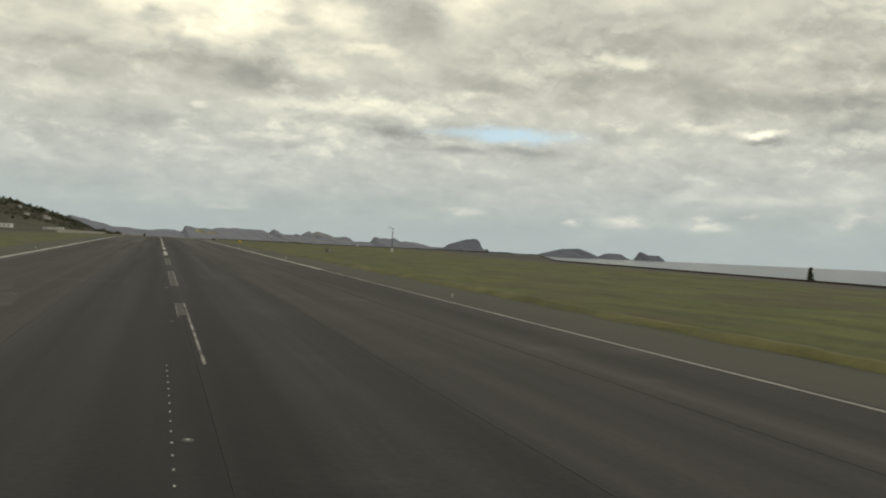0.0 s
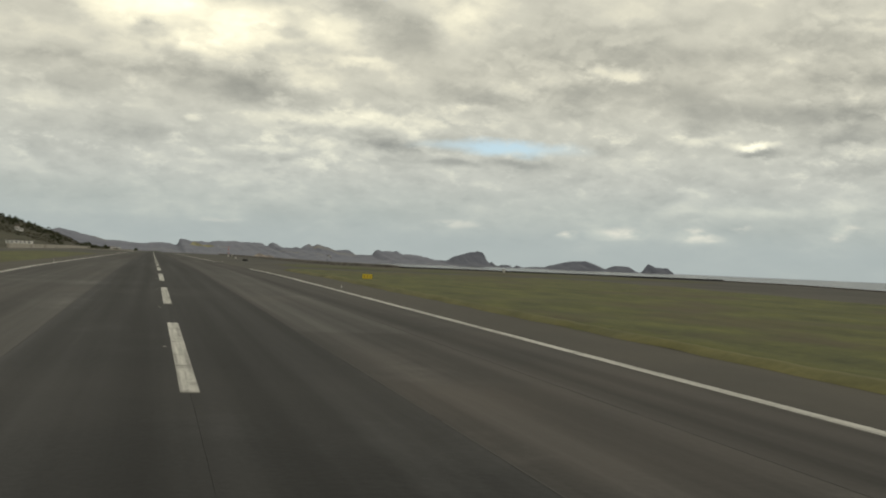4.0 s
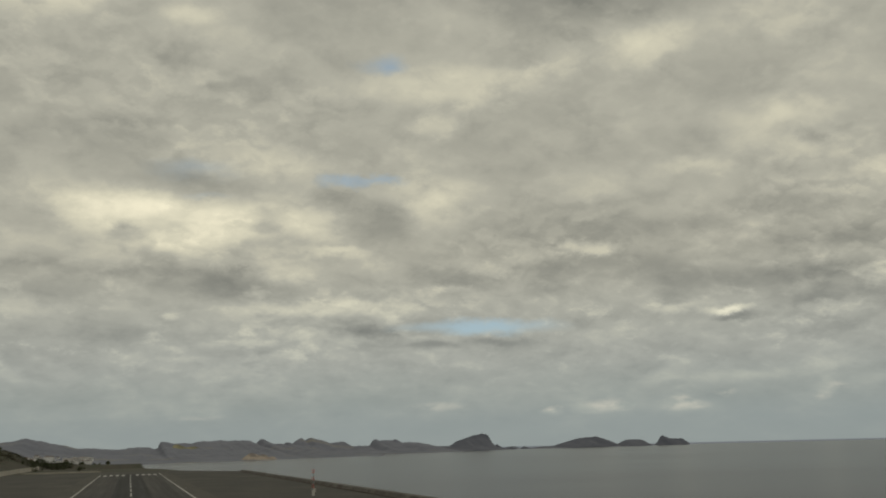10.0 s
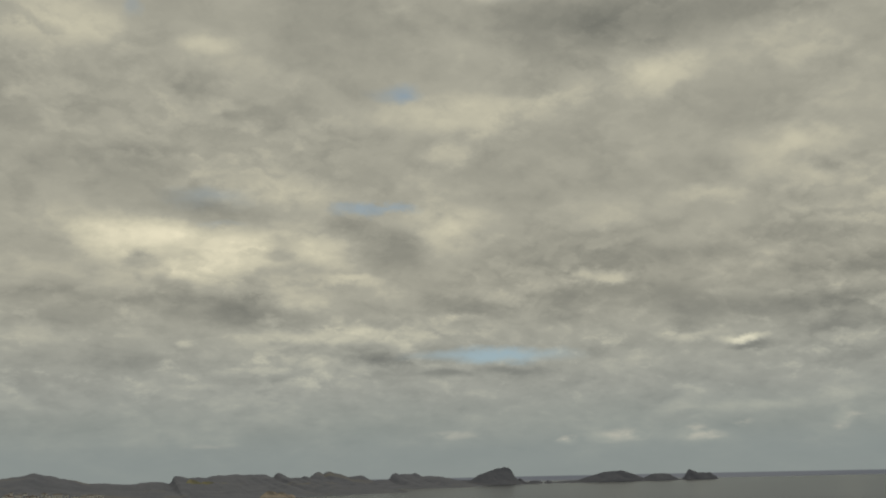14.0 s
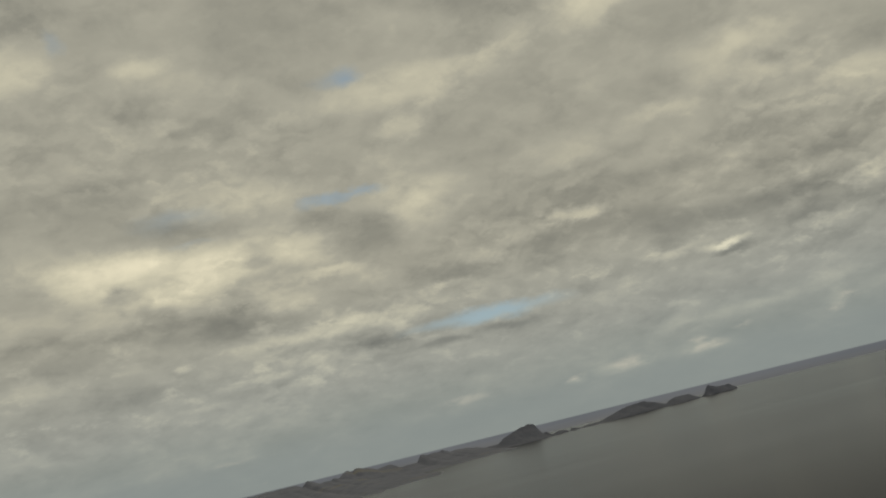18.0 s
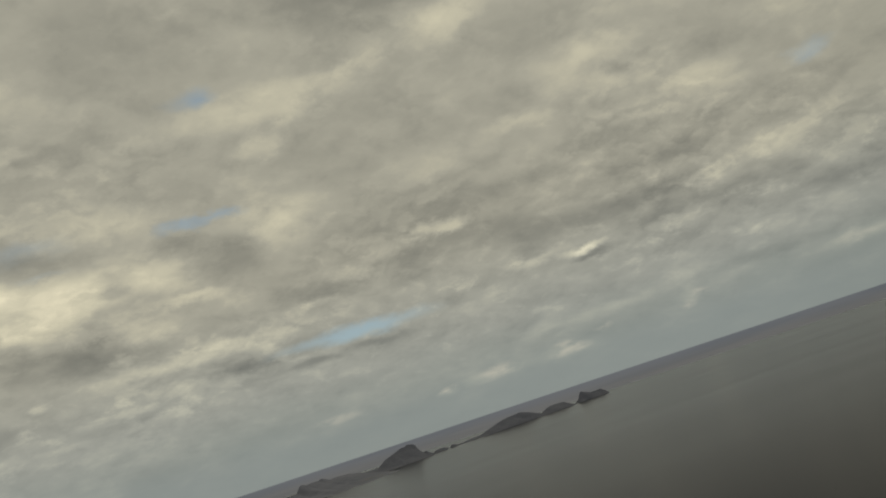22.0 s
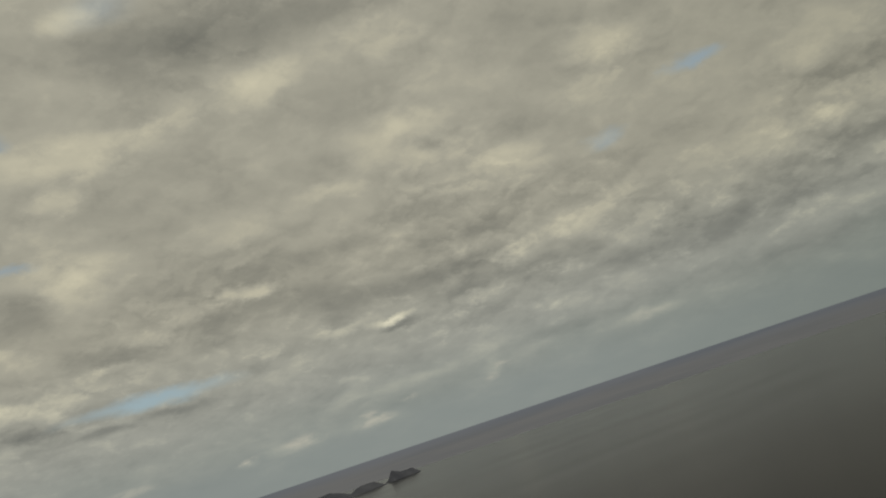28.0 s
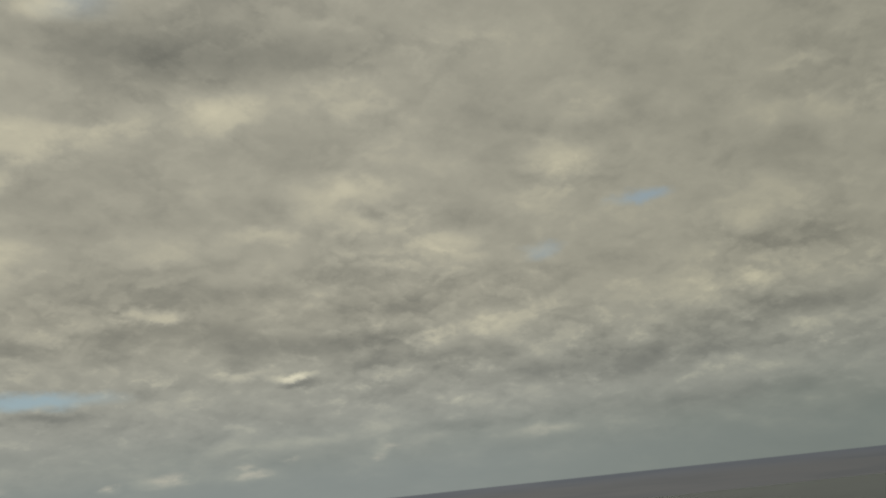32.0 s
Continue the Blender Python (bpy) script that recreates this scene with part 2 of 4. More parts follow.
SHADED_A = [(26.4, 27.0, 7.4, 1.9, -0.14), (35.4, 26.4, 4.6, 1.38, -0.1), (-0.6, 12.6, 1.1, 0.52, -0.19), (7.1, 13.3, 1.0, 0.45, -0.16), (1.2, 11.5, 1.1, 0.62, -0.16), (14.3, 13.4, 2.2, 1.24, -0.19), (-7.0, 10.9, 4.2, 1.03, -0.13), (-0.3, 10.5, 6.7, 0.38, -0.1), (5.3, 9.7, 4.0, 0.97, -0.21), (30.3, 10.0, 5.6, 1.31, -0.11), (36.1, 9.0, 5.2, 0.83, -0.14), (33.8, 12.4, 4.6, 0.62, -0.1), (35.7, 6.9, 1.3, 0.21, -0.28), (13.7, 6.9, 1.9, 0.41, -0.21), (17.8, 5.9, 1.7, 0.24, -0.18)]
SHADED_B = [(21.2, 6.1, 1.6, 0.24, -0.14), (-4.1, 18.1, 5.4, 1.03, -0.08), (15.5, 18.2, 5.8, 1.03, -0.03), (27.2, 15.6, 4.3, 0.86, -0.08), (41.0, 17.0, 0.6, 0.48, -0.13), (10.3, 25.5, 4.6, 1.38, -0.06), (17.6, 10.0, 6.0, 0.69, -0.09), (-1.6, 6.7, 5.6, 0.48, -0.05), (38.3, 13.0, 5.7, 0.97, -0.1), (54.7, 6.3, 7.3, 0.83, -0.2), (42.6, 7.8, 5.6, 0.62, -0.14), (64.9, 7.9, 3.8, 0.69, -0.19), (33.4, 26.5, 8.5, 1.17, -0.09), (24.3, 10.9, 4.2, 0.55, -0.1), (45.0, 3.6, 4.1, 0.34, -0.13)]
SHADED_C = [(41.6, 9.1, 4.2, 0.76, -0.14), (28.6, 24.9, 6.1, 1.17, -0.08), (59.5, 3.7, 9.0, 0.76, -0.14), (68.3, 12.1, 2.1, 1.38, -0.09), (32.3, 13.1, 7.1, 1.31, -0.08), (40.2, 11.0, 3.9, 0.9, -0.13)]
BLUE_HOLES_A = [(20.4, 7.0, 4.3, 0.45, 1.0), (13.2, 16.0, 2.2, 0.38, 0.8), (14.4, 22.9, 1.7, 0.55, 0.8), (3.2, 16.4, 2.5, 0.62, 0.35), (-2.1, 27.2, 0.7, 0.62, 0.5), (57.6, 15.8, 1.5, 0.48, 0.9), (51.2, 13.5, 1.1, 0.48, 0.4), (23.2, 29.2, 2.4, 1.03, 0.35), (3.8, 14.9, 1.1, 0.21, 0.3)]
LOW_HEAPS_A = [(32.8, 2.0, 0.9, 0.28, 0.46), (32.3, 2.4, 0.6, 0.17, 0.37), (40.8, 2.8, 0.5, 0.31, 0.46), (28.0, 2.0, 1.4, 0.28, 0.28), (24.7, 1.9, 0.6, 0.14, 0.31), (18.0, 2.3, 1.7, 0.21, 0.25), (24.7, 2.0, 0.5, 0.17, 0.37), (27.8, 2.2, 1.2, 0.28, 0.28), (31.7, 1.9, 0.7, 0.21, 0.25), (34.7, 2.7, 0.6, 0.28, 0.34), (49.8, 2.8, 1.4, 0.28, 0.25), (40.0, 2.3, 0.5, 0.28, 0.34), (5.2, 0.5, 0.5, 0.14, 0.25), (3.4, 1.9, 1.4, 0.14, 0.15)]
build_world()

sun_data = bpy.data.lights.new("sun", "SUN")
sun_data.energy, sun_data.angle, sun_data.color = 0.35, radians(14), (1.0, 0.93, 0.82)
sun = new("sun", sun_data)
sun.matrix_world = look((math.sin(radians(SUN_AZ)) * 100, math.cos(radians(SUN_AZ)) * 100, 100 * math.tan(radians(SUN_EL))), (0, 0, 0))


# ---- materials ----
def material(name, rough=0.8, metal=0.0):
    m = bpy.data.materials.new(name)
    m.use_nodes = True
    b = m.node_tree.nodes["Principled BSDF"]
    b.inputs["Roughness"].default_value, b.inputs["Metallic"].default_value = rough, metal
    return m, m.node_tree, b


def surface(name, dark, light, scale=1.0, stretch=(1, 1, 1), rough=0.85, detail=6, fine=12.0, bump=0.3, spot=None, spot_scale=0.05, spot_lo=0.55, spot_hi=0.7, metal=0.0, coat=0.0):
    """Two tones mixed by noise at two scales, with fine relief; spot: a third tone in large patches."""
    m, nt, b = material(name, rough, metal)
    N, L = nt.nodes.new, nt.links.new
    tc = N("ShaderNodeTexCoord")
    mp = N("ShaderNodeMapping")
    mp.inputs["Scale"].default_value = stretch
    L(tc.outputs["Object"], mp.inputs[0])

    def noise_tex(s, d, v):
        n = N("ShaderNodeTexNoise")
        n.inputs["Scale"].default_value, n.inputs["Detail"].default_value, n.inputs["Roughness"].default_value = s, d, 0.6
        L(v, n.inputs["Vector"])
        return n.outputs[0]
    a, f = noise_tex(scale, detail, mp.outputs[0]), noise_tex(fine, 5, tc.outputs["Object"])
    add = N("ShaderNodeMath")
    add.operation = "MULTIPLY_ADD"
    L(f, add.inputs[0])
    add.inputs[1].default_value = 0.45
    L(a, add.inputs[2])
    mr = N("ShaderNodeMapRange")
    L(add.outputs[0], mr.inputs[0])
    mr.inputs[1].default_value, mr.inputs[2].default_value = 0.5, 0.95
    mx = N("ShaderNodeMix")
    mx.data_type = "RGBA"
    L(mr.outputs[0], mx.inputs[0])
    mx.inputs[6].default_value, mx.inputs[7].default_value = (*dark, 1), (*light, 1)
    out = mx.outputs[2]
    if spot:
        n2 = noise_tex(spot_scale, 4, tc.outputs["Object"])
        r2 = N("ShaderNodeMapRange")
        L(n2, r2.inputs[0])
        r2.inputs[1].default_value, r2.inputs[2].default_value = spot_lo, spot_hi
        m2 = N("ShaderNodeMix")
        m2.data_type = "RGBA"
        L(r2.outputs[0], m2.inputs[0])
        L(out, m2.inputs[6])
        m2.inputs[7].default_value = (*spot, 1)
        out = m2.outputs[2]
    L(out, b.inputs["Base Color"])
    if bump:
        bp = N("ShaderNodeBump")
        bp.inputs["Strength"].default_value, bp.inputs["Distance"].default_value = bump, 0.02
        L(f, bp.inputs["Height"])
        L(bp.outputs[0], b.inputs["Normal"])
    return m


def pavement(name, dark, light, stain, rough=0.85):
    """Asphalt laid in lanes: each piece a little lighter or darker, long streaks of rubber, worn patches, stone grain."""
    m = surface(name, dark, light, 1.1, (1.0, 0.018, 1), rough, 6, 9.0, 0.35, stain, 0.05, 0.54, 0.74)
    nt = m.node_tree
    N, L = nt.nodes.new, nt.links.new
    b = nt.nodes["Principled BSDF"]
    src = b.inputs["Base Color"].links[0].from_socket
    b.inputs["Specular IOR Level"].default_value = 0.3
    # broad soft bands of rubber along the runway
    tc = N("ShaderNodeTexCoord")
    mp = N("ShaderNodeMapping")
    mp.inputs["Scale"].default_value = (0.75, 0.006, 1)
    L(tc.outputs["Object"], mp.inputs[0])
    nz = N("ShaderNodeTexNoise")
    nz.inputs["Scale"].default_value, nz.inputs["Detail"].default_value = 1.0, 4
    L(mp.outputs[0], nz.inputs["Vector"])
    band = N("ShaderNodeMapRange")
    L(nz.outputs[0], band.inputs[0])
    band.inputs[1].default_value, band.inputs[2].default_value = 0.36, 0.64
    band.inputs[3].default_value, band.inputs[4].default_value = 0.72, 1.22
    # wheel paths: dark rubber at set distances from the centreline, wavering a little
    sp = N("ShaderNodeSeparateXYZ")
    L(tc.outputs["Object"], sp.inputs[0])

    def maths(op, p, q):
        n = N("ShaderNodeMath")
        n.operation = op
        for k, val in enumerate((p, q)):
            if isinstance(val, (int, float)):
                n.inputs[k].default_value = val
            else:
                L(val, n.inputs[k])
        return n.outputs[0]
    sway = maths("ADD", sp.outputs[0], maths("MULTIPLY", maths("SUBTRACT", nz.outputs[0], 0.5), 1.3))
    level = band.outputs[0]
    for at, half, deep in ((3.1, 0.75, 0.34), (-0.95, 0.5, 0.24), (-2.6, 0.7, 0.30), (0.9, 0.6, 0.18)):
        path = N("ShaderNodeMapRange")
        path.interpolation_type = "SMOOTHSTEP"
        L(maths("ABSOLUTE", maths("SUBTRACT", sway, at), 0.0), path.inputs[0])
        path.inputs[1].default_value, path.inputs[2].default_value = 0.0, half
        path.inputs[3].default_value, path.inputs[4].default_value = 1 - deep, 1.0
        level = maths("MULTIPLY", level, path.outputs[0])
    # rubber lies thickest along the middle of the runway
    crown = N("ShaderNodeMapRange")
    crown.interpolation_type = "SMOOTHSTEP"
    L(maths("ABSOLUTE", maths("ADD", sway, 0.1), 0.0), crown.inputs[0])
    crown.inputs[1].default_value, crown.inputs[2].default_value = 0.8, 3.9
    crown.inputs[3].default_value, crown.inputs[4].default_value = 0.82, 1.30
    level = maths("MULTIPLY", level, crown.outputs[0])
    # single skid streaks
    mp2 = N("ShaderNodeMapping")
    mp2.inputs["Scale"].default_value = (1.25, 0.011, 1)
    mp2.inputs["Rotation"].default_value = (0, 0, 0.004)
    L(tc.outputs["Object"], mp2.inputs[0])
    nz2 = N("ShaderNodeTexNoise")
    nz2.inputs["Scale"].default_value, nz2.inputs["Detail"].default_value, nz2.inputs["Roughness"].default_value = 1.0, 3, 0.55
    L(mp2.outputs[0], nz2.inputs["Vector"])
    skid = N("ShaderNodeMapRange")
    L(nz2.outputs[0], skid.inputs[0])
    skid.inputs[1].default_value, skid.inputs[2].default_value = 0.36, 0.56
    skid.inputs[3].default_value, skid.inputs[4].default_value = 0.80, 1.05
    level = maths("MULTIPLY", level, skid.outputs[0])
    dark_band = N("ShaderNodeVectorMath")
    dark_band.operation = "SCALE"
    L(src, dark_band.inputs[0])
    patchy = N("ShaderNodeTexNoise")
    patchy.inputs["Scale"].default_value, patchy.inputs["Detail"].default_value, patchy.inputs["Roughness"].default_value = 0.16, 7, 0.66
    L(tc.outputs["Object"], patchy.inputs["Vector"])
    worn = N("ShaderNodeMapRange")
    L(patchy.outputs[0], worn.inputs[0])
    worn.inputs[1].default_value, worn.inputs[2].default_value = 0.56, 0.76
    worn.inputs[3].default_value, worn.inputs[4].default_value = 1.03, 1.75
    L(maths("MULTIPLY", level, worn.outputs[0]), dark_band.inputs["Scale"])
    src = dark_band.outputs[0]
    info = N("ShaderNodeObjectInfo")
    mr = N("ShaderNodeMapRange")
    L(info.outputs["Random"], mr.inputs[0])
    mr.inputs[3].default_value, mr.inputs[4].default_value = 0.92, 1.08
    sc = N("ShaderNodeVectorMath")
    sc.operation = "SCALE"
    L(src, sc.inputs[0])
    L(mr.outputs[0], sc.inputs["Scale"])
    L(sc.outputs[0], b.inputs["Base Color"])
    return m


ASPHALT = pavement("runway_asphalt", (0.0215, 0.0204, 0.0198), (0.046, 0.0428, 0.041), (0.05, 0.0435, 0.0395))
WORN_ASPHALT = pavement("worn_runway_asphalt", (0.029, 0.028, 0.0275), (0.06, 0.0572, 0.055), (0.062, 0.056, 0.052))
RUBBERED = pavement("rubbered_asphalt", (0.017, 0.0171, 0.0176), (0.039, 0.0385, 0.0395), (0.046, 0.0442, 0.0435))
SHOULDER = surface("shoulder_asphalt", (0.042, 0.038, 0.031), (0.068, 0.06, 0.049), 0.25, (1, 0.2, 1), 0.9, 6, 7.0, 0.4, (0.038, 0.035, 0.03), 0.05)
APRON = surface("apron_asphalt", (0.018, 0.0168, 0.0145), (0.05, 0.0445, 0.036), 0.12, (1, 0.3, 1), 0.88, 8, 3.0, 0.4, (0.062, 0.055, 0.044), 0.05, 0.52, 0.68)
SEALANT = surface("joint_sealant", (0.025, 0.0242, 0.023), (0.046, 0.0442, 0.0415), 1.0, (1, 0.1, 1), 0.85)
PALE_SEAL = surface("pale_joint_sealant", (0.03, 0.0295, 0.028), (0.056, 0.054, 0.05), 0.8, (1, 0.15, 1), 0.85)
SEALANT.node_tree.nodes["Principled BSDF"].inputs["Specular IOR Level"].default_value = 0.3
PAINT = surface("white_line_paint", (0.17, 0.166, 0.153), (0.64, 0.625, 0.585), 6.0, (1.6, 0.035, 1), 0.75, 5, 11.0, 0.3, (0.17, 0.165, 0.15), 1.4, 0.55, 0.75)
FLAKED_PAINT = surface("flaked_line_paint", (0.024, 0.0235, 0.022), (0.11, 0.108, 0.1), 7.0, (1, 0.3, 1), 0.85, 6, 18.0, 0.3)
CROSS_PAINT = surface("faded_cross_line", (0.05, 0.049, 0.046), (0.17, 0.166, 0.155), 2.5, (0.4, 1, 1), 0.85, 6, 9.0, 0.3)
SMEAR = surface("dried_pale_smear", (0.03, 0.0285, 0.027), (0.066, 0.062, 0.058), 1.6, (1, 0.6, 1), 0.9, 8, 9.0, 0.3, (0.032, 0.0305, 0.029), 0.9, 0.46, 0.6)
DULL_PAINT = surface("dull_line_paint", (0.1, 0.098, 0.09), (0.42, 0.41, 0.38), 6.0, (1.6, 0.05, 1), 0.8, 5, 11.0, 0.3)
RAGGED_PAINT = surface("ragged_line_paint", (0.028, 0.0275, 0.026), (0.40, 0.39, 0.36), 3.5, (1.5, 0.3, 1), 0.85, 7, 16.0, 0.3, (0.03, 0.0295, 0.028), 1.1, 0.5, 0.62)
OLD_PAINT = surface("worn_line_paint", (0.03, 0.0295, 0.027), (0.2, 0.196, 0.183), 5.0, (1, 0.25, 1), 0.8, 6, 12.0, 0.3)
THIN_GRASS = surface("thin_dry_grass", (0.034, 0.042, 0.011), (0.075, 0.084, 0.02), 0.2, (1, 0.4, 1), 0.95, 8, 2.6, 1.0, (0.06, 0.048, 0.03), 0.06, 0.42, 0.58)
GRASS = surface("grass", (0.030, 0.037, 0.008), (0.108, 0.108, 0.021), 0.5, (1, 0.45, 1), 0.95, 8, 2.4, 1.0, (0.066, 0.054, 0.024), 0.11, 0.5, 0.64)
BLADE = surface("grass_blades", (0.06, 0.068, 0.016), (0.13, 0.118, 0.036), 0.3, (1, 1, 1), 0.9, 4, 6.0, 0.0)
CONCRETE = surface("weathered_concrete", (0.07, 0.065, 0.056), (0.21, 0.195, 0.168), 0.7, (1, 0.5, 1), 0.9, 8, 4.0, 0.6, (0.075, 0.066, 0.054), 0.25, 0.48, 0.62)
HILL = surface("scrubby_hill", (0.014, 0.016, 0.008), (0.055, 0.049, 0.024), 0.05, (1, 1, 1), 0.95, 8, 0.4, 0.8, (0.13, 0.108, 0.08), 0.035, 0.63, 0.69)
WALL_CONCRETE = surface("stained_wall_concrete", (0.045, 0.041, 0.036), (0.15, 0.137, 0.122), 0.7, (1, 0.35, 1), 0.9, 8, 4.0, 0.6, (0.06, 0.05, 0.042), 0.3, 0.45, 0.6)
EARTH = surface("dry_earth", (0.022, 0.019, 0.013), (0.072, 0.058, 0.038), 0.06, (1, 1, 1), 0.95, 8, 0.5, 0.8, (0.027, 0.03, 0.013), 0.03, 0.45, 0.58)
# headland rock, with the blue haze of distance put into its base colour
HAZED_LAND = surface("hazed_headland_rock", (0.106, 0.116, 0.155), (0.18, 0.187, 0.228), 0.012, (1, 1, 1), 0.95, 8, 0.08, 0.0, (0.2, 0.188, 0.165), 0.006, 0.58, 0.7)
# darker islet rock, sea haze likewise mixed into its blue-grey tones
HAZED_ROCK = surface("hazed_islet_rock", (0.08, 0.087, 0.117), (0.132, 0.14, 0.175), 0.015, (1, 1, 1), 0.95, 8, 0.1, 0.0)
LEAF = surface("dark_tree_leaf", (0.028, 0.036, 0.016), (0.075, 0.082, 0.036), 0.2, (1, 1, 1), 0.9, 4, 2.0, 0.0)
SCRUB = surface("hill_scrub", (0.02, 0.022, 0.011), (0.075, 0.066, 0.034), 0.08, (1, 1, 1), 0.95, 5, 1.0, 0.0)
BARK = surface("bark", (0.05, 0.04, 0.03), (0.11, 0.09, 0.07), 2.0)
WHITE = surface("white_render", (0.4, 0.39, 0.36), (0.6, 0.585, 0.55), 0.3, (1, 1, 1), 0.8, 5, 4.0, 0.2)
GLASSY = surface("dark_window", (0.02, 0.022, 0.025), (0.05, 0.055, 0.06), 1.0, rough=0.15, bump=0.0)
BLACK = surface("black_metal", (0.012, 0.012, 0.012), (0.03, 0.03, 0.03), 3.0, rough=0.6)
YELLOW = surface("yellow_sign_face", (0.62, 0.45, 0.02), (0.78, 0.6, 0.05), 2.0, rough=0.5, bump=0.05)
AMBER = surface("dark_amber_ink", (0.2, 0.11, 0.015), (0.34, 0.2, 0.03), 3.0, rough=0.6)
RED = surface("red_paint", (0.4, 0.05, 0.03), (0.55, 0.08, 0.05), 3.0, rough=0.5)
STEEL = surface("galvanised_steel", (0.3, 0.3, 0.3), (0.45, 0.45, 0.45), 4.0, rough=0.45, metal=0.6)
RUST = surface("rusty_kerb", (0.03, 0.022, 0.017), (0.07, 0.045, 0.032), 0.6)
PALE = surface("pale_scree", (0.26, 0.215, 0.175), (0.42, 0.36, 0.3), 0.05, (1, 1, 1), 0.95, 6, 0.5, 0.0, (0.17, 0.15, 0.14), 0.03, 0.45, 0.6)
OLIVE = surface("sunlit_grass_slope", (0.15, 0.15, 0.105), (0.3, 0.28, 0.165), 0.03, (1, 1, 1), 0.95, 6, 0.3, 0.0)
SOCK = surface("windsock_cloth", (0.03, 0.022, 0.02), (0.07, 0.05, 0.045), 3.0)


def water_material():
    m, nt, b = material("sea_water", 0.3)
    N, L = nt.nodes.new, nt.links.new
    b.inputs["Base Color"].default_value = (0.03, 0.037, 0.042, 1)
    b.inputs["IOR"].default_value = 1.061
    b.inputs["Specular Tint"].default_value = (0.91, 0.93, 1.0, 1)
    b.inputs["Specular IOR Level"].default_value = 0.5
    tc = N("ShaderNodeTexCoord")
    mp = N("ShaderNodeMapping")
    mp.inputs["Scale"].default_value = (0.35, 1.0, 1)
    mp.inputs["Rotation"].default_value = (0, 0, 0.5)
    L(tc.outputs["Object"], mp.inputs[0])
    hs = []
    for s, d in ((0.02, 3), (0.0045, 5)):
        n = N("ShaderNodeTexNoise")
        n.inputs["Scale"].default_value, n.inputs["Detail"].default_value = s, d
        L(mp.outputs[0], n.inputs["Vector"])
        hs.append(n.outputs[0])
    mr = N("ShaderNodeMapRange")
    L(hs[1], mr.inputs[0])
    mr.inputs[1].default_value, mr.inputs[2].default_value = 0.3, 0.7
    mr.inputs[3].default_value, mr.inputs[4].default_value = 0.155, 0.18
    L(mr.outputs[0], b.inputs["Roughness"])
    tone = N("ShaderNodeMix")
    tone.data_type = "RGBA"
    L(hs[0], tone.inputs[0])
    tone.inputs[6].default_value, tone.inputs[7].default_value = (0.0245, 0.025, 0.029, 1), (0.036, 0.0365, 0.042, 1)
    L(tone.outputs[2], b.inputs["Base Color"])
    return m


BEIGE = surface("beige_concrete", (0.3, 0.28, 0.235), (0.46, 0.43, 0.37), 0.3, (1, 1, 1), 0.9, 6, 5.0, 0.4, (0.2, 0.185, 0.15), 0.12)
TOWN = surface("white_town_render", (0.55, 0.545, 0.53), (0.78, 0.77, 0.75), 0.3, (1, 1, 1), 0.8, 5, 4.0, 0.2)
DULL_TILE = surface("weathered_roof", (0.12, 0.085, 0.07), (0.2, 0.15, 0.125), 1.0)
WATER = water_material()


# ---- building helpers ----
def mesh_object(name, verts, faces, mat, parent=None, label="", smooth=False):
    me = bpy.data.meshes.new(name)
    me.from_pydata(verts, [], faces)
    me.update()
    if smooth:
        me.shade_smooth()
    me.materials.append(mat)
    ob = new(name, me)
    if parent:
        ob.parent = parent
    if label:
        ob["label"] = label
    return ob


def part(name, bm, mat, parent=None, label="", smooth=False):
    me = bpy.data.meshes.new(name)
    bmesh.ops.recalc_face_normals(bm, faces=bm.faces)
    bm.to_mesh(me)
    bm.free()
    if smooth:
        me.shade_smooth()
    me.materials.append(mat)
    ob = new(name, me)
    if parent:
        ob.parent = parent
    if label:
        ob["label"] = label
    return ob


def box(bm, x, y, z, sx, sy, sz, bevel=0.0, turn=None):
    """A box that stands on z, centred on x, y."""
    g = bmesh.ops.create_cube(bm, size=1)
    m = Matrix.Translation((x, y, z + sz / 2)) @ (turn or Matrix()) @ Matrix.Diagonal((sx, sy, sz, 1))
    bmesh.ops.transform(bm, matrix=m, verts=g["verts"])
    if bevel:
        es = list({e for v in g["verts"] for e in v.link_edges})
        bmesh.ops.bevel(bm, geom=es, offset=bevel, segments=2, affect="EDGES")


def tube(bm, a, b, r0, r1=None, n=8):
    """A tapered rod from a to b."""
    a, b = Vector(a), Vector(b)
    d = b - a
    g = bmesh.ops.create_cone(bm, cap_ends=True, segments=n, radius1=r0, radius2=r0 if r1 is None else r1, depth=d.length)
    m = Matrix.Translation((a + b) / 2) @ d.to_track_quat("Z", "Y").to_matrix().to_4x4()
    bmesh.ops.transform(bm, matrix=m, verts=g["verts"])


def empty(name, x, y, z, label, category, group="", turn=0.0):
    ob = new(name)
    ob.matrix_world = pose(x, y, z, 0, 0, turn)
    return tagged(ob, label, category, group)


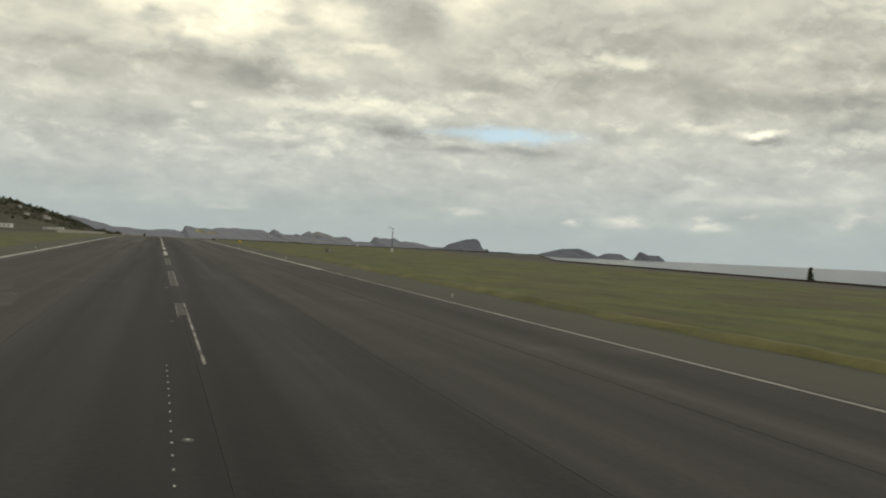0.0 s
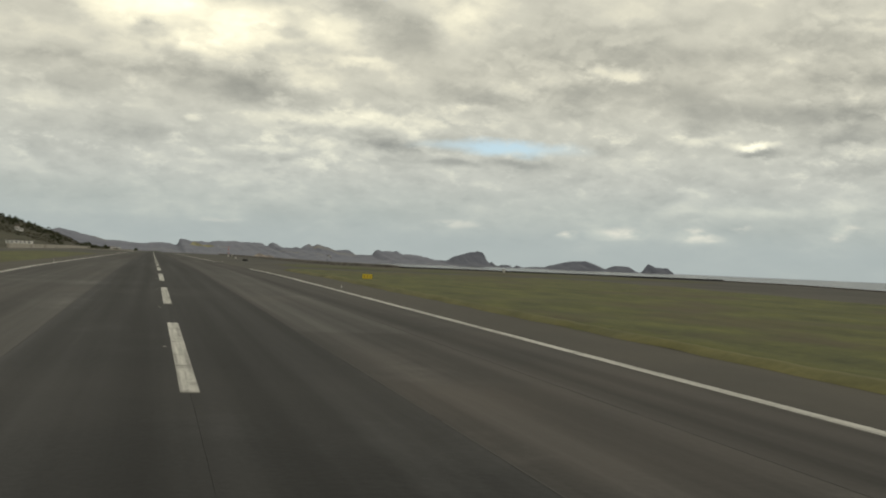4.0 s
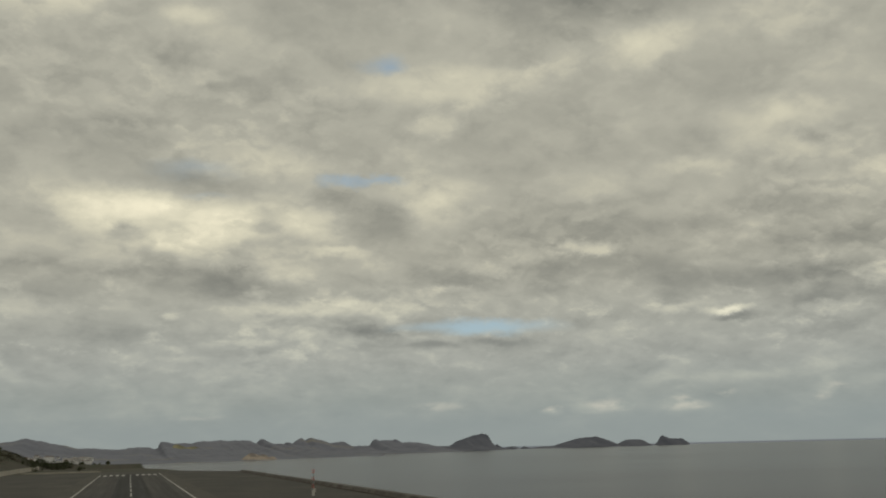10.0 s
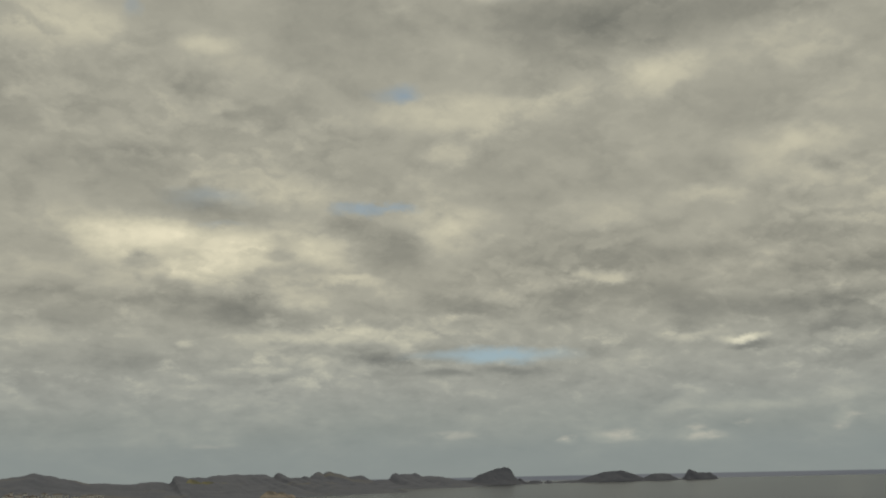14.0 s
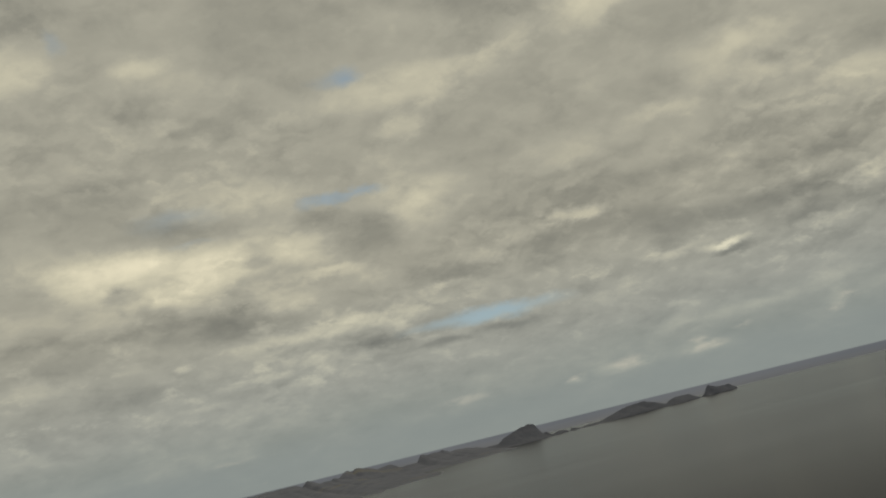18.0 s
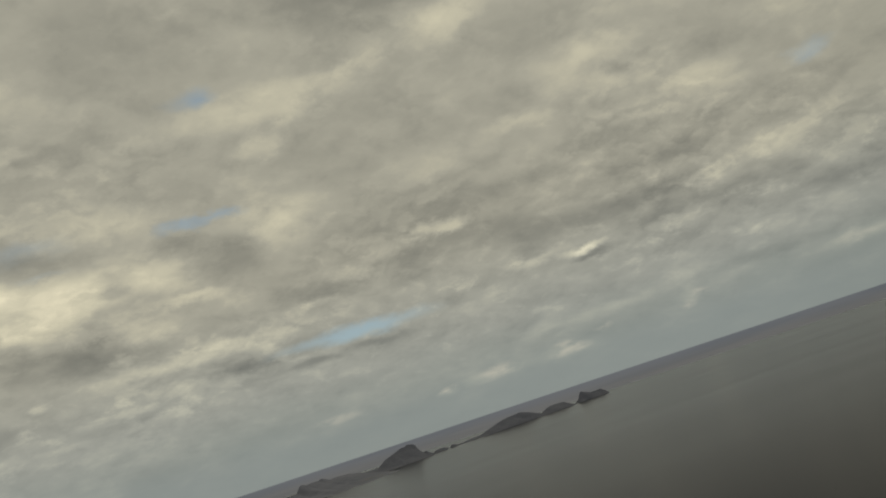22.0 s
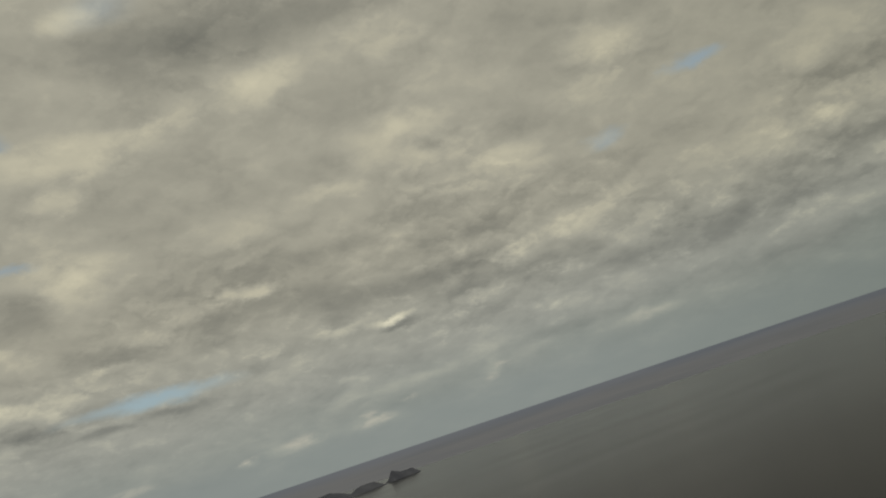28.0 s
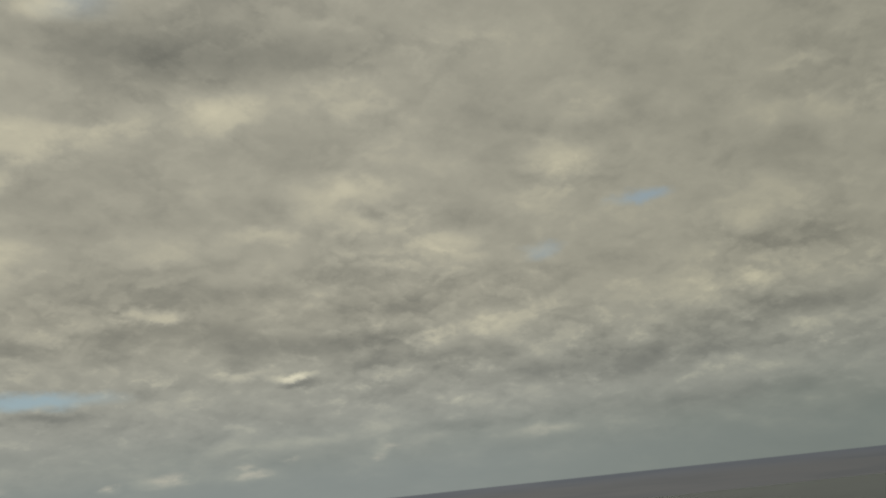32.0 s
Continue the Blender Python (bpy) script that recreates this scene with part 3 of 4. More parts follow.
def strip(name, x0, x1, y0, y1, lift, mat, parent=None, step=12.0, deep=0.0):
    """A level-across strip that follows the airfield's height, with a thickness of lift or deep."""
    n = max(2, int((y1 - y0) / step) + 1)
    ys = [y0 + (y1 - y0) * i / (n - 1) for i in range(n)]
    v, f = [], []
    low = lift - (deep or 0.012)
    for y in ys:
        z = gz(y)
        v += [(x0, y, z + low), (x0, y, z + lift), (x1, y, z + lift), (x1, y, z + low)]
    for i in range(n - 1):
        a, b = 4 * i, 4 * i + 4
        f += [(a, a + 1, b + 1, b), (a + 1, a + 2, b + 2, b + 1), (a + 2, a + 3, b + 3, b + 2)]
    f += [(0, 3, 2, 1), (4 * n - 4, 4 * n - 3, 4 * n - 2, 4 * n - 1)]
    return mesh_object(name, v, f, mat, parent)


def sheet(name, outline, lift, mat, cell=6.0, rough=0.0, seed=0):
    """A ground sheet inside a closed outline (a function of x, y), cut on a grid that follows the airfield's height."""
    (ax, ay), (bx, by), inside = outline
    nx, ny = int((bx - ax) / cell) + 1, int((by - ay) / cell) + 1
    v, f, idx = [], [], {}
    for j in range(ny + 1):
        for i in range(nx + 1):
            x, y = ax + (bx - ax) * i / nx, ay + (by - ay) * j / ny
            x, y = inside(x, y)
            z = gz(y) + lift + (noise.noise((x * 0.13, y * 0.13, seed)) * rough if rough else 0)
            idx[i, j] = len(v)
            v.append((x, y, z))
    for j in range(ny):
        for i in range(nx):
            f.append((idx[i, j], idx[i + 1, j], idx[i + 1, j + 1], idx[i, j + 1]))
    return mesh_object(name, v, f, mat)


# ---- sea, airfield platform, runway ----
SEA_X, SEA_Y = [-9000 + 300 * i for i in range(61)], [-6000 + 300 * i for i in range(51)]
sea = mesh_object("water", [(x, y, SEA) for y in SEA_Y for x in SEA_X], [(a, a + 1, a + 62, a + 61) for j in range(50) for a in range(61 * j, 61 * j + 60)], WATER)
tagged(sea, "calm grey open sea under overcast sky", "sea", kind="structure")


def platform_right(y):
    """How far the platform reaches to the sea side."""
    if y < 150:
        return 66.0
    if y < 221:
        return 66.0 + (y - 150) / 71 * 27
    if y < 300:
        return 93.0 + (y - 221) / 79 * 33
    if y < 330:
        return 126.0
    if y < 336:
        return 126.0 - (y - 330) / 6 * 74
    if y < 352:
        return 52.0 - (y - 336) / 16 * 8.5
    if y < 735:
        return 43.5
    return 43.5 - (y - 735) / 60 * 25.5


def build_platform():
    ys = [-400 + 8 * i for i in range(90)] + [320, 326, 330, 331.5, 333, 334.5, 336, 340, 344, 352] + [360 + 15 * i for i in range(30)]
    cols = 10
    v, f = [], []
    for y in ys:
        r = platform_right(y)
        for i in range(cols + 1):
            v.append((-420 + (r + 420) * (i / cols) ** 0.5, y, gz(y)))
        v.append((r + 5, y, SEA - 1))
    w = cols + 2
    for j in range(len(ys) - 1):
        for i in range(w - 1):
            a = j * w + i
            f.append((a, a + 1, a + w + 1, a + w))
    base = len(v)
    last = (len(ys) - 1) * w
    for i in range(cols + 1):
        x, y, z = v[last + i]
        v.append((x, y + 4, SEA - 1))
    for i in range(cols):
        f.append((last + i, last + i + 1, base + i + 1, base + i))
    f.append((last + cols, last + cols + 1, base + cols))
    ob = mesh_object("ground", v, f, APRON)
    return tagged(ob, "dark asphalt airfield platform with sloping sea side", "ground", kind="structure")


ground = build_platform()
runway = tagged(new("runway"), "long dark grey asphalt runway with rubber streaks", "runway", kind="structure")
LANES = (-13.05, -10.5, -7.0, -3.5, 0.0, 3.5, 7.0, 10.5, 13.05)
for i, (x0, x1) in enumerate(zip(LANES, LANES[1:])):
    for k in range(17):
        y0 = -95 + 50 * k + (13 if i % 2 else 0)
        y1 = y0 + 50
        mat = SHOULDER if i in (0, 7) else RUBBERED if i in (3, 4) and k > 0 else WORN_ASPHALT if 5 <= k <= 7 and i < 6 else ASPHALT
        strip("asphalt_lane", x0 + (0.004 if i else 0.0), x1, y0, min(y1, 746), 0.02, mat, runway, 7, 0.03)
for x in (-7.0, -3.5, 3.5, 7.0):
    for k in range(10):
        y0 = -80 + 78 * k
        strip("joint_seal", x - 0.016, x + 0.016, y0, y0 + 77.5, 0.0245, SEALANT if k < 2 else PALE_SEAL, runway, 7, 0.01)
for x0, x1, y in ((3.3, 5.7, 385.5), (7.7, 9.9, 385.4), (4.4, 6.6, 420.3), (-12.6, 1.6, 381.0), (-22, -13.2, 622.0), (-7.2, -5.2, 111.5)):
    strip("worn_cross_line", x0, x1, y, y + 0.3, 0.0285, CROSS_PAINT, runway, 0.2, 0.006)
for x0, x1 in ((12.6, 14.0), (-14.0, -12.6)):
    s = strip("shoulder", x0, x1, -400, 720, 0.012, SHOULDER, step=7, deep=0.02)
    tagged(s, "brownish asphalt shoulder beside the runway", "shoulder", kind="structure")



def blotch(x, y, rx, ry, seed):
    """A worn, ragged patch of bleached asphalt, lying thinly on the runway."""
    ring = []
    for k in range(40):
        a = k * math.tau / 40
        g = 1 + 0.4 * noise.fractal((math.cos(a) * 1.6, math.sin(a) * 1.6, seed), 0.8, 2.1, 4)
        px, py = x + rx * g * math.cos(a), y + ry * g * math.sin(a)
        ring.append((px, py, gz(py) + 0.027))
    c = (x, y, gz(y) + 0.027)
    mesh_object("bleached_patch", [c] + ring, [(0, 1 + k, 1 + (k + 1) % 40) for k in range(40)], SMEAR, runway)


for k, (x, y, rx, ry) in enumerate(((4.3, 79.4, 0.7, 0.5), (5.1, 78.6, 0.55, 0.35), (5.9, 79.1, 0.6, 0.4), (4.6, 77.6, 0.3, 0.3), (6.5, 78.2, 0.4, 0.25), (7.0, 251.6, 0.4, 0.8), (-5.4, 30.0, 0.8, 3.0), (-6.3, 36.0, 0.7, 2.5))):
    blotch(x, y, rx, ry, 3.1 * k)

# centreline: stripes of 14 m at 23.25 m
PERIOD, STRIPE, PHASE = 23.25, 13.95, 16.75
for k in range(-4, 31):
    y = PHASE + k * PERIOD
    if k > 2:
        strip("centreline_stripe", -0.16, 0.16, y, y + STRIPE, 0.030, PAINT, runway, 7, 0.006)
        continue
    # worn, blacked-out stripes keep their rims alone
    strip("worn_stripe", -0.10, 0.08, y + (9.5 if k < 1 else 0), y + STRIPE, 0.030, FLAKED_PAINT, runway, 7, 0.006)
    strip("stripe_rim", 0.10, 0.16, y, y + STRIPE, 0.030, RAGGED_PAINT, runway, 7, 0.006)
    strip("stripe_rim", -0.16, -0.11, y + (9 if k < 1 else 0), y + STRIPE, 0.030, OLD_PAINT, runway, 7, 0.006)
strip("side_stripe", EDGE - 0.07, EDGE + 0.07, -400, 64.2, 0.030, DULL_PAINT, runway, 7, 0.006)
strip("side_stripe", EDGE - 0.17, EDGE + 0.17, 65.0, 251, 0.030, PAINT, runway, 7, 0.006)
strip("side_stripe", EDGE - 0.17, EDGE + 0.17, 309, 742, 0.030, PAINT, runway, 7, 0.006)
strip("side_stripe", -EDGE - 0.17, -EDGE + 0.17, -400, 742, 0.030, PAINT, runway, 7, 0.006)
for i in range(4):
    for side in (-1, 1):
        x = side * (2.4 + i * 2.0)
        strip("threshold_bar", x - 0.55, x + 0.55, 720, 736, 0.030, PAINT, runway, 7, 0.006)

# ---- grass ----
def grass_area(name, label, x0, x1, y0, y1, corner=0.0, seed=1, cell=3.0, mat=None, both=False):
    """A rough grass field with a domed, uneven top; corner rounds its far inner corner."""
    nx, ny = max(3, int((x1 - x0) / cell)), int((y1 - y0) / (cell * 1.6))
    v, f = [], []
    for j in range(ny + 1):
        y = y0 + (y1 - y0) * j / ny
        cut = 0.0
        if corner and y > y1 - corner:
            t = (y - (y1 - corner)) / corner
            cut = corner * 0.8 * (1 - math.sqrt(max(0.0, 1 - t * t)))
        if both and y < y0 + corner:
            t = (y0 + corner - y) / corner
            cut = corner * 0.8 * (1 - math.sqrt(max(0.0, 1 - t * t)))
        for i in range(nx + 1):
            u = i / nx
            x = x0 + cut + (x1 - x0 - cut) * u
            rim = min(1.0, min(u, 1 - u) * nx / 1.0, min(j, ny - j) / 1.0)
            z = gz(y) + 0.016 + rim * ((0.15 if x1 - x0 > 2 else 0.17) + 0.09 * noise.noise((x * 0.21, y * 0.12, seed)) + 0.05 * noise.noise((x * 1.1, y * 0.8, seed)))
            v.append((x + 0.35 * noise.noise((x * 0.3, y * 0.3, seed + 5)) * (rim < 1), y, z))
    w = nx + 1
    for j in range(ny):
        for i in range(nx):
            a = j * w + i
            f.append((a, a + 1, a + w + 1, a + w))
    ob = mesh_object(name, v, f, mat or GRASS, smooth=True)
    return tagged(ob, label, "grass", kind="structure")


grass_area("grass_field", "rough yellowish green grass strip beside the runway", 14.0, 54.0, -60, 258, 7, 1, 0.9)
grass_area("grass_field", "rough yellowish green grass strip beside the runway", -31, -14.0, -300, 400, 0, 2)
grass_area("grass_field", "thin patchy grass island between taxiway and apron", 20, 96, 281, 328, 18, 3, 2.0, THIN_GRASS, True)


DRY_RIM = surface("dry_grass_rim", (0.062, 0.063, 0.019), (0.132, 0.12, 0.04), 0.8, (1, 0.3, 1), 0.95, 7, 4.0, 1.0, (0.055, 0.055, 0.016), 0.15, 0.5, 0.65)
grass_area("grass_verge", "dry yellowish rim of the grass strip", 13.9, 15.1, -60, 250, 0, 7, 0.4, DRY_RIM)


def grass_blades(name, boxes, count, seed):
    """Loose tufts standing along the strips nearest to the runway."""
    rng = random.Random(seed)
    v, f = [], []
    total = sum((b[1] - b[0]) * (b[3] - b[2]) for b in boxes)
    for x0, x1, y0, y1 in boxes:
        for _ in range(int(count * (x1 - x0) * (y1 - y0) / total)):
            x = x0 + (x1 - x0) * rng.random() ** 2
            y, h = rng.uniform(y0, y1), rng.uniform(0.0, 0.05)
            a, w = rng.uniform(0, math.pi), rng.uniform(0.03, 0.09)
            z, n = gz(y) + 0.03, len(v)
            lx, ly = rng.uniform(-0.08, 0.08), rng.uniform(-0.08, 0.08)
            cx, cy = math.cos(a) * w, math.sin(a) * w
            v += [(x - cx, y - cy, z), (x + cx, y + cy, z), (x + lx, y + ly, z + h + 0.05)]
            f.append((n, n + 1, n + 2))
    ob = mesh_object(name, v, f, BLADE)
    return tagged(ob, "short dry grass tufts", "grass", kind="stuff")


grass_blades("grass_tufts", [(16.0, 44.0, -5, 250)], 16000, 5)

# perimeter road and the wall on the sea side
road = strip("perimeter_road", 56.0, 61.5, -400, 262, 0.012, SHOULDER, step=10, deep=0.02)
tagged(road, "narrow grey perimeter road above the sea", "road", kind="structure")


def wall_x(y):
    """Foot of the embankment wall on the apron side."""
    return float(np.interp(y, [329, 334, 342, 352, 380, 430, 470, 540, 740], [50, 45, 41.5, 39.4, 38.2, 38.2, 38.2, 38.4, 38.6]))


def embankment():
    """Low battered concrete wall along the sea edge beyond the taxiway, in cast lengths."""
    root = empty("embankment_wall", 0, 0, 0, "low sloping weathered concrete wall along the sea edge", "wall")
    cuts = [329.5, 333, 337, 342, 347, 353] + [362 + 9.5 * i for i in range(40)]
    for a, b in zip(cuts, cuts[1:]):
        g = 0.012
        v, h = [], 0.66 + 0.08 * noise.noise((a * 0.05, 1, 1))
        for y in (a + g, b - g):
            x, z, k = wall_x(y), gz(y) - 0.02, min(1.0, (y - 329.0) / 1.6)
            v += [(x, y, z), (x + 0.5, y, z + h * k), (x + 1.6, y, z + h * k + 0.04), (x + 1.9, y, z)]
        f = [(0, 4, 5, 1), (1, 5, 6, 2), (2, 6, 7, 3), (0, 1, 2, 3), (7, 6, 5, 4)]
        mesh_object("wall_block", v, f, WALL_CONCRETE, root)
    for a, b in zip(cuts[5:], cuts[6:]):
        v = []
        for y in (a, b):
            x, z = wall_x(y) - 0.28, gz(y)
            v += [(x, y, z), (x, y, z + 0.12), (x + 0.24, y, z + 0.12), (x + 0.24, y, z)]
        mesh_object("gutter_kerb", v, [(0, 4, 5, 1), (1, 5, 6, 2), (2, 6, 7, 3), (0, 1, 2, 3), (7, 6, 5, 4)], RUST, root, "dark rusty brown kerb")
    return root


embankment()
kerb = strip("edge_kerb", 48.5, 126, 329.2, 329.7, 0.42, BLACK, step=0.4, deep=0.45)
tagged(kerb, "low dark kerb along the platform edge", "kerb", kind="structure")


def kerb_along(y0, y1, step):
    """A low kerb just inside the platform's sea edge."""
    v, f = [], []
    n = int((y1 - y0) / step)
    for i in range(n + 1):
        y = y0 + (y1 - y0) * i / n
        x, z = platform_right(y) - 1.0, gz(y)
        v += [(x, y, z - 0.04), (x, y, z + 0.2), (x + 0.35, y, z + 0.2), (x + 0.35, y, z - 0.04)]
    for i in range(n):
        a, b = 4 * i, 4 * i + 4
        f += [(a, a + 1, b + 1, b), (a + 1, a + 2, b + 2, b + 1), (a + 2, a + 3, b + 3, b + 2)]
    f += [(0, 3, 2, 1), (4 * n, 4 * n + 1, 4 * n + 2, 4 * n + 3)]
    return tagged(mesh_object("edge_kerb", v, f, RUST), "low dark kerb along the platform edge", "kerb", kind="structure")


kerb_along(-400, 328, 8)


def curve_line(name, pts, half, parent, mat):
    """A painted line through points of the apron."""
    v, f = [], []
    for i, (x, y) in enumerate(pts):
        a, b = Vector(pts[max(0, i - 1)]), Vector(pts[min(len(pts) - 1, i + 1)])
        d = (b - a).normalized()
        nx, ny = -d.y * half, d.x * half
        z = gz(y) + 0.034
        v += [(x + nx, y + ny, z), (x - nx, y - ny, z)]
    for i in range(len(pts) - 1):
        f.append((2 * i, 2 * i + 1, 2 * i + 3, 2 * i + 2))
    return mesh_object(name, v, f, mat, parent)


turn = [(EDGE + 10 * (1 - math.cos(a)), 251.4 + 9 * math.sin(a)) for a in [i * math.pi / 20 for i in range(11)]]
curve_line("taxiway_edge_line", turn + [(26, 261.6), (36, 262.8), (60, 264)], 0.07, runway, OLD_PAINT)
curve_line("taxiway_line", [(-12.4, 357), (-9, 352), (-6.5, 348.4), (-4.6, 345.7), (-3, 343.7), (-1.4, 342.2), (0, 341.2), (2.5, 340.0), (5, 338.9)], 0.09, runway, CROSS_PAINT)
curve_line("taxiway_line", [(12.6, 336.3), (16, 336.4), (21.2, 337.2), (28.4, 338.2)], 0.08, runway, CROSS_PAINT)
curve_line("taxiway_edge_line", [(EDGE, 309), (10.6, 304), (11.6, 300), (14, 297), (18, 295), (26, 294)], 0.07, runway, OLD_PAINT)

# ---- far land ----
def ridge(name, label, line, humps, mat, wide, step=7.0, rows=19, seed=3, base=SEA, front=1.0):
    """A coast range along a line of (x, y): each hump is x, top, half width to the left and to the right, and how square it is."""
    x0, x1 = line[0][0], line[-1][0]
    n = int((x1 - x0) / step)
    v, f = [], []
    for i in range(n + 1):
        x = x0 + (x1 - x0) * i / n
        y = np.interp(x, [p[0] for p in line], [p[1] for p in line])
        top = base - 3
        for hx, hz, wl, wr, sq in humps:
            d = abs(x - hx) / (wl if x < hx else wr)
            if d < 1:
                top = max(top, base - 3 + (hz - base + 3) * (1 - d ** sq))
        top += 0.07 * (top - base) * noise.fractal((x * 0.022, seed, 0.3), 0.7, 2.1, 5)
        for j in range(rows):
            u = j / (rows - 1) * 2 - 1
            gully = noise.fractal((x * 0.018, u * 1.4, seed), 0.9, 2.0, 5)
            w = max(0.0, 1 - abs(u)) ** (0.75 if u > 0 else 0.75 + 0.55 * (front > 1))
            z = base - 3 + (top - base + 3) * w * (1 + 0.55 * gully * (1 - w))
            v.append((x + 6 * noise.noise((x * 0.01, u * 2, seed + 9)), y + u * wide * (0.6 + 0.4 * abs(u)) * (front if u < 0 else 1), z))
    for i in range(n):
        for j in range(rows - 1):
            a = i * rows + j
            f.append((a, a + rows, a + rows + 1, a + 1))
    ob = mesh_object(name, v, f, mat, smooth=False)
    return tagged(ob, label, "headland" if "headland" in name or "range" in name else "islet")


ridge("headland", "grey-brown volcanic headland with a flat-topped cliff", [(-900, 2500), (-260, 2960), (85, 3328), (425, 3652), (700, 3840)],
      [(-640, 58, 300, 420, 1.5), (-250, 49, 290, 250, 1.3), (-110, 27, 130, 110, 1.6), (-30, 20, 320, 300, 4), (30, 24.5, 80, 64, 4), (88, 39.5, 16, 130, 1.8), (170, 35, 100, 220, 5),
       (310, 42, 210, 150, 4), (424, 48, 62, 78, 1.4), (420, 30, 300, 300, 4), (522, 36, 40, 60, 1.7)], HAZED_LAND, 190, step=5.0, rows=31, front=6.5)
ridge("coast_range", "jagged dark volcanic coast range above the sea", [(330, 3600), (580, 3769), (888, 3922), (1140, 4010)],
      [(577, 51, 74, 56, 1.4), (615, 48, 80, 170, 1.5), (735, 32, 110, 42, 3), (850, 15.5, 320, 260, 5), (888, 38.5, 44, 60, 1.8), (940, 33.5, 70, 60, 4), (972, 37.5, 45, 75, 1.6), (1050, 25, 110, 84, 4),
       (1112, 16.5, 140, 28, 6)], HAZED_LAND, 120, step=5.0, rows=25, seed=7, front=5.0)
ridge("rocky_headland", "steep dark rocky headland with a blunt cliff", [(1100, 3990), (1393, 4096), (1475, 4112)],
      [(1200, 7.5, 120, 120, 4), (1385, 52.5, 210, 48, 1.7), (1398, 50, 60, 37, 3), (1455, 9.5, 18, 18, 2)], HAZED_ROCK, 90, step=4.0, seed=11, front=2.0)
ridge("low_islet", "low dark rocky islet in the sea", [(1480, 4110), (1640, 4150)], [(1506, -2, 16, 30, 2), (1532, -1.5, 40, 36, 5), (1588, -1, 14, 44, 1.5)], HAZED_ROCK, 30, step=4.0, seed=13)
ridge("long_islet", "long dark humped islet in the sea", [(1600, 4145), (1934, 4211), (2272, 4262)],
      [(1952, 31, 250, 158, 1.7), (1720, -4, 120, 160, 2.2), (2190, 17.5, 120, 74, 2.8)], HAZED_ROCK, 80, step=5.0, seed=17)
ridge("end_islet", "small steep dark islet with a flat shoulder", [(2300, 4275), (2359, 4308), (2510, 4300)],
      [(2366, 33, 54, 80, 1.3), (2440, 17, 100, 52, 4)], HAZED_ROCK, 45, step=4.0, seed=19)


# ---- hillside beyond the runway's end ----
def low_z(y):
    """Height of the low ground along the bay, down to the beach."""
    return gz(735) - 0.2 - 12.2 * max(0.0, min(1.0, (y - 795) / 1285))


def hill_z(x, y):
    """Land that climbs away from the airfield on the hill side, with the town's terrace behind it."""
    side = max(0.0, -x - 64)
    near = 1 / (1 + ((y - 1010) / 190) ** 2)
    z = gz(735) - 0.3 + near * 37 * (1 - math.exp(-side / 70)) + 0.10 * max(0.0, side - 60)
    z += near * 2.2 * noise.fractal((x * 0.03, y * 0.03, 2.0), 0.9, 2.0, 5) * min(1, side / 20)
    z += 4.5 * (1 - math.exp(-side / 5)) / (1 + ((y - 1090) / 70) ** 2)
    # terrace behind the retaining wall
    z = max(z, gz(735) - 0.3 + 1.75 * min(1.0, max(0.0, (y - 490) / 10)) * min(1.0, max(0.0, (940 - y) / 20)))
    t = min(1.0, max(0.0, (y - 1150) / 260))
    if t:
        low = low_z(y)
        up = min(1.0, max(0.0, (-x - 12) / 60))
        town = low + 4.0 * up + 0.02 * max(0.0, -x - 90) + 0.25 * noise.fractal((x * 0.02, y * 0.012, 5), 0.9, 2.0, 4)
        z = z * (1 - t) + t * town
    return z


def coast(y):
    """The shoreline beyond the runway's end."""
    return float(np.interp(y, [790, 830, 950, 1050, 1200, 1700, 2080], [19, 20, 18, 10, 7, 8, 12]))


def build_shore():
    """Low ground between the runway's end, the hill and the bay."""
    v, f, n = [], [], 20
    ys = [792 + 4 * i for i in range(10)] + [832 + 18 * i for i in range(70)]
    for y in ys:
        t = min(1.0, (y - 792) / 60)
        for i in range(n):
            u = i / (n - 1)
            x = -76 + (coast(y) + 76) * u
            full = hill_z(-76, y) * (1 - u) ** 5 + low_z(y) * (1 - (1 - u) ** 5) if y < 1130 else hill_z(x, y)
            full += 0.4 * noise.fractal((x * 0.06, y * 0.03, 8), 0.9, 2.0, 4) * (1 - u ** 4)
            v.append((x, y, (gz(735) - 0.06) * (1 - t) + full * t))
        v.append((coast(y) + 9, y, SEA - 1))
    w = n + 1
    for j in range(len(ys) - 1):
        for i in range(w - 1):
            a = j * w + i
            f.append((a, a + 1, a + w + 1, a + w))
    ob = mesh_object("shore", v, f, EARTH, smooth=True)
    return tagged(ob, "brown scrubby low ground by the bay", "ground", kind="structure")


def build_hill():
    v, f = [], []
    xs = [-1400 + 24 * i for i in range(42)] + [-380 + 9 * i for i in range(36)] + [-56, -48.2]
    ys = [420 + 18 * i for i in range(93)]
    for y in ys:
        for x in xs:
            k = min(1.0, (y - 420) / 120)
            v.append((x, y, hill_z(x, y) * k + (gz(y) - 0.3) * (1 - k)))
    w = len(xs)
    for j in range(len(ys) - 1):
        for i in range(w - 1):
            a = j * w + i
            f.append((a, a + 1, a + w + 1, a + w))
    ob = mesh_object("hillside", v, f, HILL, smooth=True)
    return tagged(ob, "brown and green hillside with scattered houses", "hill", kind="structure")


build_hill()
build_shore()


